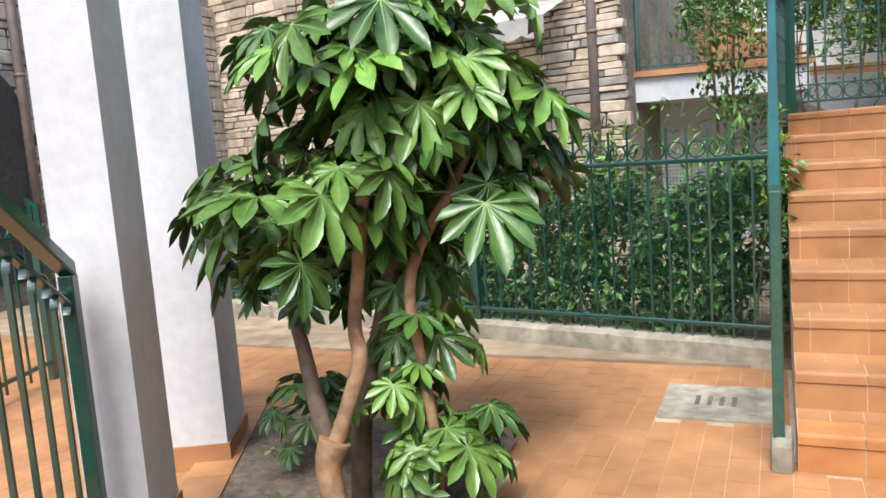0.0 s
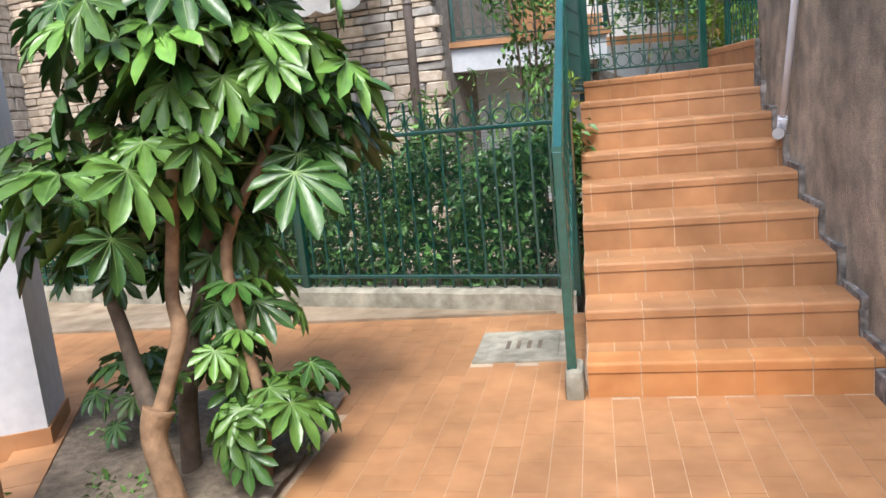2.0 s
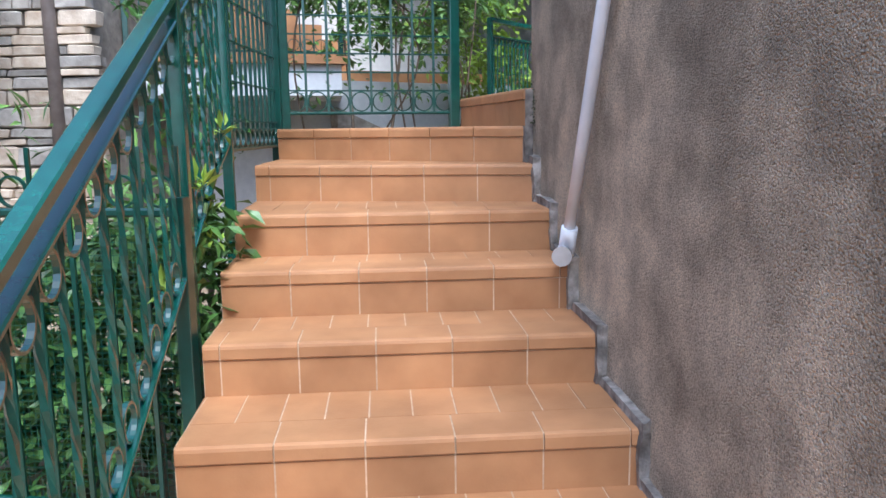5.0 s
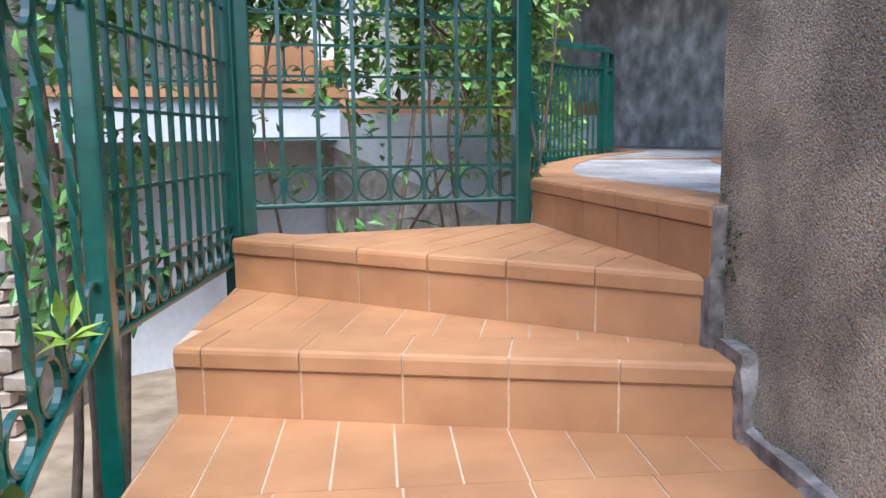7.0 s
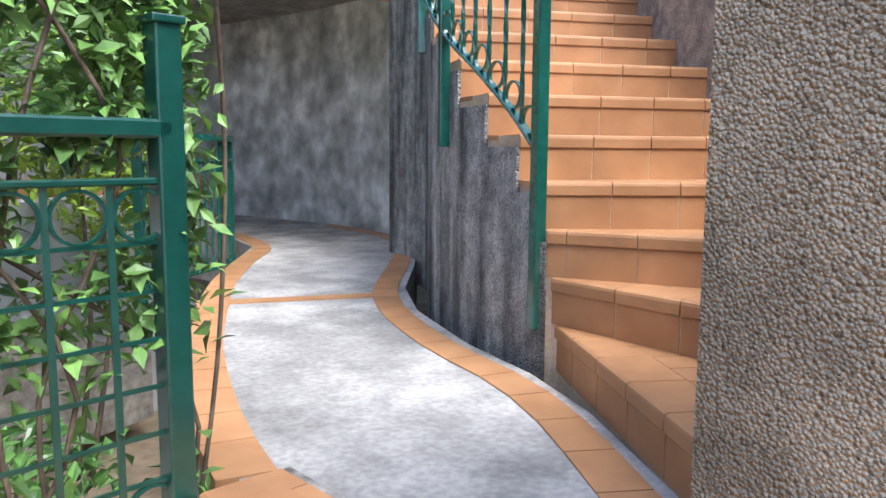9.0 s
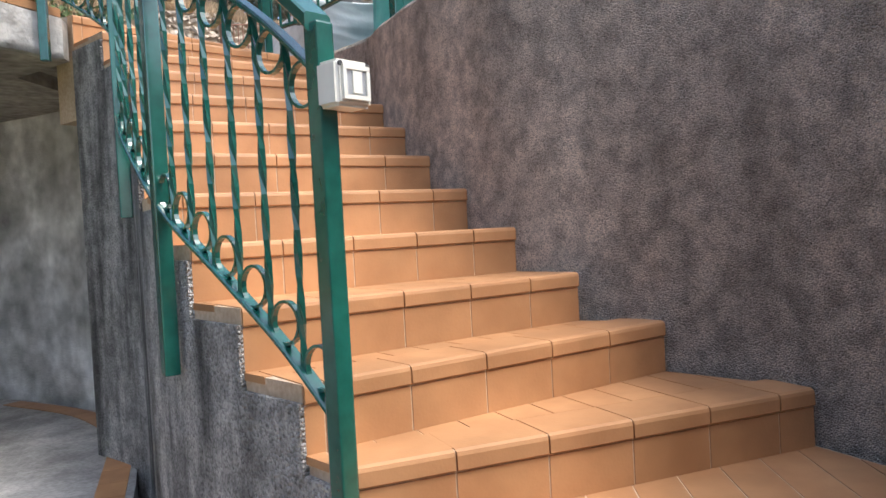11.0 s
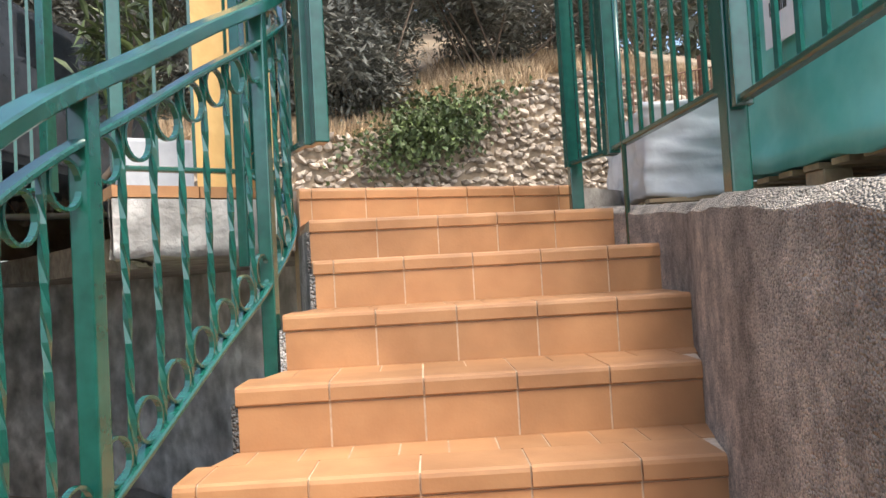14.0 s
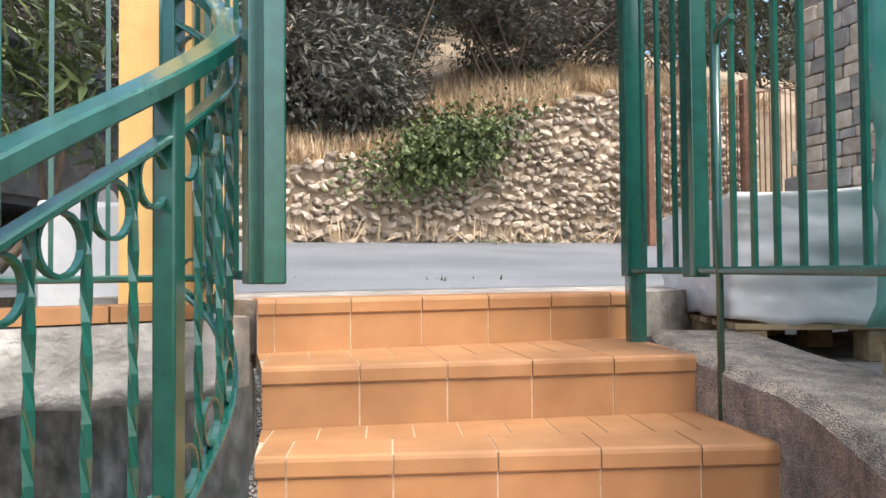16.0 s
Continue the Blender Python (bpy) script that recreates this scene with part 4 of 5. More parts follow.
CROWNS = [  # x, y, z, leaf length, count, 1 where shade is put into the colour
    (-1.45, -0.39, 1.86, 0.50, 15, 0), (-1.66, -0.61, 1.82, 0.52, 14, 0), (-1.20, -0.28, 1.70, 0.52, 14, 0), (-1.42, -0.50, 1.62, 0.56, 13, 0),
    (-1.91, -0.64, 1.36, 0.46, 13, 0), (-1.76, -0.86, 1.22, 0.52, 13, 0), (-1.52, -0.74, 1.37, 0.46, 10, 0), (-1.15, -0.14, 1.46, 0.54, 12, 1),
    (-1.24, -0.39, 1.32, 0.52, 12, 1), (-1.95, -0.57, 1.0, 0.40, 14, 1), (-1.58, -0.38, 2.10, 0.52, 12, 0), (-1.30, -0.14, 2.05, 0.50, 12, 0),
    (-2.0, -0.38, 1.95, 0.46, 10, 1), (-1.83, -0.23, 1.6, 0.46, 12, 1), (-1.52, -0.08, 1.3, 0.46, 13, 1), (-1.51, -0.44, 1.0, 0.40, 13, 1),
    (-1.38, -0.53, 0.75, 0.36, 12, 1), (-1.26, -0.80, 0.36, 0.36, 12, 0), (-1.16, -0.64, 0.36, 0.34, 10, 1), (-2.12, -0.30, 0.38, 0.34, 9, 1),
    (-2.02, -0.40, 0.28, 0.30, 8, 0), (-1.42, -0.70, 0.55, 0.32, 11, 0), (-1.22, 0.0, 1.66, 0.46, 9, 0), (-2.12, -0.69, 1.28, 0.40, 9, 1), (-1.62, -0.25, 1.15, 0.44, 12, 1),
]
rr = random.Random(4)
stalks = bm_new()
for x, y, z, size, count, dark in CROWNS:
    for i in range(count):
        a = 2.4 * i + rr.uniform(-0.3, 0.3)
        lift = 1.0 - 1.5 * (i / count) + rr.uniform(-0.2, 0.2)
        ln = size * rr.uniform(0.3, 0.62)
        d = Vector((math.cos(a) * math.cos(lift), math.sin(a) * math.cos(lift), math.sin(lift)))
        base = Vector((x, y, z - 0.08))
        tip = base + d * ln
        bar(stalks, base, tip, 0.007, 0.007)
        pitch = radians(rr.uniform(-62, -18)) if lift < 0.7 else radians(rr.uniform(-30, 5))
        m = Matrix.Translation(tip) @ Matrix.Rotation(a - math.pi / 2, 4, "Z") @ Matrix.Rotation(pitch, 4, "X") @ Matrix.Rotation(rr.uniform(-0.35, 0.35), 4, "Y") @ Matrix.Scale(size * rr.uniform(0.55, 0.92), 4)
        # low and rear leaves get the leaf with shade in its colour
        pool = LEAF_SHADE if (dark and rr.random() < 0.75) or i > count * 0.75 else LEAF
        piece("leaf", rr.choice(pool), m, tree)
tagged(part("stalk", stalks, VEIN, tree), kind="stuff")
weeds = thing("weeds", "small green weeds sprouting from dry soil", "weeds", kind="stuff")
sp = []
for i in range(26):
    cx, cy = rr.uniform(-2.3, -1.15), rr.uniform(-1.9, -0.2)
    if inside(PLANTER, cx, cy):
        for k in range(rr.randint(6, 22)):
            sp.append((cx + rr.gauss(0, 0.045), cy + rr.gauss(0, 0.045), 0.012 + rr.uniform(0, 0.03)))
leaves("foliage", sp, 0.045, VINE, weeds, seed=6, droop=-0.4)

# ---- left-hand building: pillars and stairs ----
for nm, a0, a1, b0, b1 in (("pillar_front", -0.20, 0.0, 0.0, 0.30), ("pillar_back", -0.55, 0.0, 1.10, 1.52)):
    p = structure(nm, [on(a0, b0), on(a1, b0), on(a1, b1), on(a0, b1)], 0.0, 3.3, WHITE, "white plastered square pillar with a tile skirting")
    e = 0.012
    for k in range(2):
        bm = bm_new()
        prism(bm, ccw([on(a0 - e, b0 - e), on(a1 + e, b0 - e), on(a1 + e, b1 + e), on(a0 - e, b1 + e)]), 0.122 * k + 0.002, 0.122 * k + 0.12)
        if nm == "pillar_front" or k == 0:
            part("skirting_tile", bm, TILE, p, "terracotta skirting")
        else:
            bm.free()
strip = thing("trim_bed_edge", "terracotta tile strip along the planting bed", "trim", kind="structure")
for i in range(8):
    bm = bm_new()
    prism(bm, ccw([on(-0.16, 0.43 + 0.24 * i), on(0.045, 0.43 + 0.24 * i), on(0.045, 0.665 + 0.24 * i), on(-0.16, 0.665 + 0.24 * i)]), -0.02, 0.04)
    part("tile", bm, TILE, strip)
lst = thing("stairs_left", "white plastered stair with terracotta treads", "stairs", kind="structure")
for k in range(7):
    z = 0.17 * (k + 1)
    b0, b1 = -0.02 - 0.27 * k, -0.02 - 0.27 * (k + 1)
    bm = bm_new()
    prism(bm, ccw([on(-1.3, b0), on(-0.19, b0), on(-0.19, b1), on(-1.3, b1)]), 0.0, z - 0.025)
    part("step", bm, WHITE, lst)
    bm = bm_new()
    prism(bm, ccw([on(-1.3, b0 + 0.02), on(-0.185, b0 + 0.02), on(-0.185, b1 + 0.012), on(-1.3, b1 + 0.012)]), z - 0.024, z)
    part("tread_tile", bm, TILE, lst)
    bm = bm_new()
    prism(bm, ccw([on(-1.3, b0 + 0.011), on(-0.186, b0 + 0.011), on(-0.186, b0 + 0.001), on(-1.3, b0 + 0.001)]), z - 0.17 + 0.001, z - 0.026)
    part("riser_tile", bm, TILE, lst)


def scroll_railing(name, label, pts, post_at, top, low, step):
    """A stair railing of flat bars whose ends curl into hooks."""
    t = thing(name, label, "railing")
    ln = Line(pts)
    up = Vector((0, 0, 1))
    for nm, off, sec in (("handrail", top, (0.055, 0.05)), ("under_rail", top - 0.12, (0.03, 0.016)), ("bottom_rail", low, (0.035, 0.018))):
        bm = bm_new()
        sweep(bm, [ln.p[0] + up * off, ln.p[-1] + up * off], *sec)
        part(nm, bm, GREEN_DARK, t)
    for s in post_at:
        p = ln.at(s)
        w = ln.way(s)
        bm = bm_new()
        box(bm, (p.x, p.y, (p.z + top) / 2 - 0.1), (0.045, 0.045, p.z + top + 0.16), math.atan2(w.y, w.x), 0.004)
        part("post", bm, GREEN_DARK, t)
    n = int(ln.length / step)
    hook_t, hook_b = ring_mesh("hook", 0.045, GREEN_DARK, 0.022, 0.006, 0.62, 0.0), ring_mesh("hook", 0.045, GREEN_DARK, 0.022, 0.006, 0.62, math.pi)
    for i in range(1, n):
        p = ln.at(ln.length * i / n)
        w = ln.way(0.1)
        if min(abs(ln.length * i / n - s) for s in post_at) < 0.05:
            continue
        bm = bm_new()
        bar(bm, p + up * (low + 0.05), p + up * (top - 0.18), 0.022, 0.007)
        part("baluster", bm, GREEN_DARK, t)
        rot = Matrix.Rotation(math.atan2(w.y, w.x), 4, "Z")
        piece("hook", hook_t, Matrix.Translation(p + up * (top - 0.18) - w.to_2d().to_3d().normalized() * 0.045) @ rot, t)
        piece("hook", hook_b, Matrix.Translation(p + up * (low + 0.06) + w.to_2d().to_3d().normalized() * 0.045) @ rot, t)
    return t


q0, q1 = on(-0.13, -0.08), on(-0.13, -2.1)
scroll_railing("stair_railing", "dark green iron railing with hooked flat bars", [(*q0, 0.08), (*q1, 1.33)], [0.0, 1.12], 1.06, 0.16, 0.115)

# second fence with rings across the terrace behind the left stair
garden_fence("inner_fence", "dark green iron fence with rings on the terrace", (-4.85, 0.5), Vector((0.33, -0.944)), 1.7, 0.05, 1.05, 1.25, net=False)
garden_fence("inner_fence", "dark green iron fence with rings beyond the terrace", (-4.9, 0.6), Vector((-0.8, 0.6)), 3.4, 0.05, 1.05, 1.25, net=False)

# ---- stone house ----
H0 = Vector((-1.62, 5.5))
H_WAY = Vector((-0.985, 0.172))
H_N = Vector((-0.172, -0.985))


def house_at(u, d=0.0):
    p = H0 + H_WAY * u + H_N * d
    return (p.x, p.y)


house = thing("stone_house", "rustic house of uneven sandstone blocks", "house")
bm = bm_new()
prism(bm, ccw([house_at(0), house_at(16), house_at(16, -6), house_at(0, -6)]), -0.5, 5.6)
part("wall", bm, STONE_JOINT, house)
bm = bm_new()
prism(bm, ccw([house_at(-0.4, 0.5), house_at(16.4, 0.5), house_at(16.4, -6.5), house_at(-0.4, -6.5)]), 5.6, 5.9)
part("roof", bm, BARK, house)
for u in (0.28, None):
    pp = thing("downpipe", "dark brown metal downpipe on the stone wall", "pipe", "downpipes on the house")
    x, y = house_at(u, 0.09) if u else (-7.86, 2.98)
    bm = bm_new()
    tube(bm, [(x, y, 0.05), (x, y, 5.6)], [0.055, 0.055], 12)
    part("pipe", bm, PIPE_BROWN, pp)
    for z in (0.9, 2.6):
        bm = bm_new()
        tube(bm, [(x, y, z), (x, y, z + 0.04)], [0.062, 0.062], 12)
        part("bracket", bm, PIPE_BROWN, pp)


def shuttered_window(u, z0, w, h, name):
    t = tagged(thing(name, "window closed with teal louvred shutters", "window"), kind="structure")
    rz = math.atan2(H_WAY.y, H_WAY.x)
    for s in (-1, 1):
        x, y = house_at(u + s * w / 4, 0.125)
        for nm, c, sz in (("stile", -w / 4 + 0.03, 0.05), ("stile", w / 4 - 0.03, 0.05)):
            xx, yy = house_at(u + s * w / 4 + c, 0.125)
            bm = bm_new()
            box(bm, (xx, yy, z0 + h / 2), (sz, 0.04, h), rz, 0.004)
            part(nm, bm, SHUTTER, t)
        n = int(h / 0.055)
        for i in range(n):
            bm = bm_new()
            bmesh.ops.create_cube(bm, size=1, matrix=Matrix.Translation((x, y, z0 + (i + 0.5) * h / n)) @ Matrix.Rotation(rz, 4, "Z") @ Matrix.Rotation(radians(35), 4, "X") @ Matrix.Diagonal((w / 2 - 0.09, 0.008, 0.06, 1)))
            part("slat", bm, SHUTTER, t)
    x, y = house_at(u, 0.12)
    bm = bm_new()
    box(bm, (x, y, z0 - 0.04), (w + 0.2, 0.14, 0.06), rz, 0.008)
    part("sill", bm, CREAM, t)


shuttered_window(2.1, 0.95, 1.0, 1.4, "window_1")
aw = thing("awning", "cream canvas awning with a scalloped hem", "awning")
bm = bm_new()
cols = []
for i in range(49):
    u = 0.55 + 2.2 * i / 48
    x0, y0 = house_at(u, 0.06)
    x1, y1 = house_at(u, 0.75)
    sc = 0.05 * abs(math.sin(math.pi * i / 6))
    cols.append([bm.verts.new((x0, y0, 3.05)), bm.verts.new((x1, y1, 2.78)), bm.verts.new((x1, y1, 2.60 - sc))])
for c, d in zip(cols, cols[1:]):
    for k in range(2):
        bm.faces.new((c[k], d[k], d[k + 1], c[k + 1]))
bmesh.ops.solidify(bm, geom=list(bm.faces), thickness=0.006)
part("canvas", bm, AWNING, aw)
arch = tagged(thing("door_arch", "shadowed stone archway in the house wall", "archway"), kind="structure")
# black sheet over the solid wall: the arch's inner shade as plain colour
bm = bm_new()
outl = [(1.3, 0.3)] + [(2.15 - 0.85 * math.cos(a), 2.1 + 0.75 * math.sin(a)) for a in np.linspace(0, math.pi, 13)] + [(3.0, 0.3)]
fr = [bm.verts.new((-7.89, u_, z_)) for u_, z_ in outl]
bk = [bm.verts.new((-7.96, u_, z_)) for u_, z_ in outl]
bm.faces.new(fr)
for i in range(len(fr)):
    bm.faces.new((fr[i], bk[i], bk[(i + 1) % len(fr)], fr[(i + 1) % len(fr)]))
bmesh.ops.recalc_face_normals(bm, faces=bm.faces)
part("opening", bm, INK_AND_SHADE, arch, "black sheet standing for the shaded interior")

# ---- white neighbour's terraces ----
nb = thing("white_terrace_house", "white plastered terrace with a terracotta edge", "house")
for nm, pts, z0, z1, mt in (
    ("wall", [(-1.5, 6.75), (3.2, 9.7), (3.0, 10.4), (-1.6, 7.6)], -0.5, 2.05, WHITE),
    ("balcony", [(-1.57, 5.95), (0.3, 6.35), (0.2, 8.5), (-1.6, 8.0)], 1.82, 2.10, WHITE),
    ("balcony_edge", [(-1.57, 5.90), (0.36, 6.30), (0.3, 6.6), (-1.57, 6.2)], 2.104, 2.17, TILE),
    ("coping", [(0.2, 8.3), (3.25, 9.82), (3.1, 10.2), (0.1, 8.7)], 2.054, 2.2, TILE),
    ("back_wall", [(-1.9, 9.4), (2.0, 11.0), (1.8, 11.4), (-2.1, 9.8)], 2.0, 4.6, CREAM),
):
    bm = bm_new()
    prism(bm, ccw(pts), z0, z1)
    part(nm, bm, mt, nb)
bm = bm_new()
a, b = Vector((0.3, 7.6, 0.5)), Vector((2.2, 8.6, 1.9))
for s0, s1 in ((0, 1),):
    q = [(0.2, 7.55, 0.2), (2.3, 8.6, 0.2), (2.3, 8.6, 0.75), (0.2, 7.55, 1.75)]
    f = [bm.verts.new(v) for v in q]
    g = [bm.verts.new((v[0] - 0.08, v[1] + 0.15, v[2])) for v in q]
    bm.faces.new(f)
    bm.faces.new(g[::-1])
    for i in range(4):
        bm.faces.new((f[i], g[i], g[(i + 1) % 4], f[(i + 1) % 4]))
bmesh.ops.recalc_face_normals(bm, faces=bm.faces)
part("stair_wall", bm, CEMENT, nb, "grey sloping stair parapet")
for i in range(5):
    bm = bm_new()
    prism(bm, ccw([(-1.2 + 0.3 * i, 8.6), (-0.9 + 0.3 * i, 8.7), (-1.0 + 0.3 * i, 9.4), (-1.3 + 0.3 * i, 9.3)]), 2.06, 3.3 - 0.18 * i)
    part("step", bm, TILE, nb)
railing("balcony_railing", "dark iron balcony railing with rings", [(-1.5, 5.98, 2.17), (0.3, 6.37, 2.17)], [(0.0, 0.0, 0.0), (1.84, 0.0, 0.0)], top=1.0, sub=0.95, low=0.04, mat=GREEN_DARK, hand=(0.04, 0.03), twist=False, ring_rows=(0, 1))

# jasmine on the trellis, shrubs and trees behind it
jas = thing("jasmine_vine", "leafy jasmine climbing over the iron trellis", "vine")
rng = np.random.default_rng(12)
sp = []
for i in range(13000):
    u = rng.uniform(-0.02, 1.02)
    z = rng.uniform(1.62, 3.15) if rng.random() < 0.95 else 1.7
    dens = np.clip((z - 1.85) / 0.6, 0.05, 1) + 0.5 * max(0, u - 0.72)
    if rng.random() > dens or noise.noise(Vector((u * 5, z * 4.5, 1))) < -0.16:
        continue
    sp.append((0.06 + 1.07 * u + rng.normal(0, 0.03), 3.62 + 0.16 * u + abs(rng.normal(0, 0.10)), z))
for i in range(1500):
    y = rng.uniform(2.5, 3.6)
    z = rng.uniform(1.5, 2.9)
    if rng.random() > np.clip((z - 1.5) / 1.3, 0.1, 0.7) or noise.noise(Vector((y * 5, z * 4.5, 5))) < -0.1:
        continue
    sp.append((-0.12 - abs(rng.normal(0, 0.07)), y, z))
leaves("foliage", sp, 0.062, VINE, jas, seed=9)
for i in range(6):
    x = 0.1 + 1.0 * rng.random()
    bm = bm_new()
    tube(bm, smooth_line([(x, 3.66 + 0.15 * x, 1.45), (x + rng.normal(0, 0.12), 3.64 + 0.15 * x, 1.95), (x + rng.normal(0, 0.2), 3.66 + 0.15 * x, 2.45), (x + rng.normal(0, 0.25), 3.68, 2.9)], 4), [0.006] * 13, 5)
    part("stem", bm, BARK_DARK, jas)


def bush(name, label, blobs, n, size, mat, seed, stems=4, foot=0.0, droop=0.2, narrow=0.42):
    t = thing(name, label, "shrub")
    r_ = np.random.default_rng(seed)
    leaves("foliage", blob_spots(blobs, n, r_, 0.9), size, mat, t, seed=seed, droop=droop, narrow=narrow)
    cx, cy = np.mean([b[0] for b in blobs]), np.mean([b[1] for b in blobs])
    for i in range(stems):
        b = blobs[i % len(blobs)]
        bm = bm_new()
        tube(bm, smooth_line([(cx + 0.1 * i - 0.2, cy, foot), ((cx + b[0]) / 2, (cy + b[1]) / 2, (foot + b[2]) / 2), (b[0], b[1], b[2] + b[3] * 0.3)], 4), list(np.linspace(0.024, 0.008, 9)), 6)
        part("stem", bm, BARK_DARK, t)
    return t


bush("garden_shrub", "bushy green shrub with large leaves below the stair", [(0.6, 5.6, 0.9, 0.5), (1.0, 6.0, 0.8, 0.5), (0.1, 5.2, 0.6, 0.4)], 1100, 0.13, HEDGE, 21)
bush("small_tree", "bright yellow-green leafy tree in sunlight", [(1.6, 7.6, 2.5, 0.6), (2.0, 8.3, 2.2, 0.6), (1.2, 8.0, 3.1, 0.8), (1.9, 7.7, 3.0, 0.5), (2.2, 8.6, 1.9, 0.5)], 2600, 0.12, LIME, 22, 2)
bush("small_tree", "dense green tree behind the trellis", [(0.2, 6.4, 3.3, 0.8), (1.0, 6.6, 3.4, 0.8), (-0.4, 6.3, 3.0, 0.6), (1.5, 6.3, 2.9, 0.5)], 4200, 0.10, VINE, 23, 2)
bush("climbing_shrub", "leafy shrub beside the railing and balcony", [(-0.55, 3.4, 2.3, 0.32), (-0.4, 3.2, 1.8, 0.26), (-0.35, 3.9, 2.8, 0.42), (-0.25, 2.9, 1.5, 0.22), (-0.6, 4.0, 2.5, 0.3)], 1900, 0.075, HEDGE, 24)
pit = thing("pittosporum_sprig", "fresh light green shoots growing through the railing", "shrub")
sp = []
for x, y, z in ((-0.04, 1.75, 1.32), (-0.06, 1.95, 1.22), (-0.02, 1.85, 1.12), (-0.05, 2.2, 1.5), (-0.1, 1.5, 1.0)):
    for k in range(14):
        sp.append((x + rng.normal(0, 0.012), y + rng.normal(0, 0.012), z + rng.normal(0, 0.012)))
leaves("foliage", sp, 0.07, LIME, pit, seed=31, droop=-0.5, narrow=0.3)
bm = bm_new()
tube(bm, smooth_line([(-0.2, 1.8, 0.2), (-0.12, 1.8, 0.8), (-0.05, 1.85, 1.25)], 4), [0.008] * 9, 5)
part("stem", bm, VEIN, pit)

ivy_top = thing("hanging_sprig", "small leafy sprigs hanging over the top of the wall", "vine")
sp = []
for i in range(5):
    y0 = -0.95 + 0.13 * i
    ln_ = smooth_line([(1.32, y0, 3.86), (1.25, y0 + 0.03, 3.0 - 0.1 * i), (1.235, y0 + rng.normal(0, 0.08), 1.75 + 0.16 * i)], 5)
    bm = bm_new()
    tube(bm, ln_, [0.004] * len(ln_), 5)
    part("stem", bm, BARK_DARK, ivy_top)
    for p in ln_[4:]:
        for k in range(3):
            sp.append((p.x - 0.01, p.y + rng.normal(0, 0.035), p.z + rng.normal(0, 0.03)))
leaves("foliage", sp, 0.075, VINE, ivy_top, seed=33, droop=0.5, narrow=0.5)
sp = []
for i in range(900):
    sp.append((1.285 + rng.uniform(0, 0.08), 2.53 + rng.normal(0, 0.035), 1.58 + rng.normal(0, 0.06)))
tagged(leaves("moss", sp, 0.016, MOSS, seed=34, narrow=0.8), "dark green moss at the wall's damp corner", "moss", kind="stuff")

# white plastic chair lying in the garden
ch = thing("garden_chair", "white plastic garden chair with a lattice back, tipped over", "chair")
CM = Matrix.Translation((0.88, 4.5, 0.95)) @ Matrix.Rotation(radians(15), 4, "Z") @ Matrix.Rotation(radians(-70), 4, "X")
for nm, c, s in (("seat", (0, 0.0, 0), (0.44, 0.42, 0.025)), ("leg", (-0.2, -0.2, -0.2), (0.04, 0.04, 0.4)), ("leg", (0.2, -0.2, -0.2), (0.04, 0.04, 0.4)), ("leg", (-0.2, 0.2, -0.2), (0.04, 0.04, 0.4)), ("leg", (0.2, 0.2, -0.2), (0.04, 0.04, 0.4)), ("armrest", (-0.24, 0, 0.22), (0.05, 0.42, 0.03)), ("armrest", (0.24, 0, 0.22), (0.05, 0.42, 0.03)), ("backrest", (0, 0.22, 0.42), (0.46, 0.03, 0.05)), ("backrest", (-0.2, 0.22, 0.2), (0.05, 0.03, 0.42)), ("backrest", (0.2, 0.22, 0.2), (0.05, 0.03, 0.42))):
    bm = bm_new()
    bmesh.ops.create_cube(bm, size=1, matrix=CM @ Matrix.Translation(c) @ Matrix.Diagonal((*s, 1)))
    bmesh.ops.bevel(bm, geom=list(bm.edges), offset=0.01, segments=2, affect="EDGES")
    part(nm, bm, PLASTIC, ch)
for i in range(-4, 5):
    for sgn in (1, -1):
        bm = bm_new()
        bmesh.ops.create_cube(bm, size=1, matrix=CM @ Matrix.Translation((i * 0.045, 0.22, 0.21)) @ Matrix.Rotation(sgn * 0.6, 4, "Y") @ Matrix.Diagonal((0.012, 0.012, 0.38, 1)))
        part("lattice_bar", bm, PLASTIC, ch)
structure("ground_ledge", [(0.1, 4.1), (1.2, 4.1), (1.4, 5.0), (0.3, 5.0)], -0.3, 0.72, CEMENT, "low grey garden ledge")

# ---- road level ----
made_before = set(scene.objects)
# ---- road level: gates, pillar, pallets ----
yp = structure("pillar_yellow", [(3.48, 7.40), (3.80, 7.33), (3.87, 7.65), (3.55, 7.72)], TOP_Z - 0.05, 7.2, YELLOW, "yellow plastered gate pillar")
bm = bm_new()
box(bm, (3.74, 7.33, 4.62), (0.09, 0.05, 0.16), radians(-12), 0.01)
tagged(part("junction_box", bm, CREAM), "small cream junction box on the yellow pillar", "box")


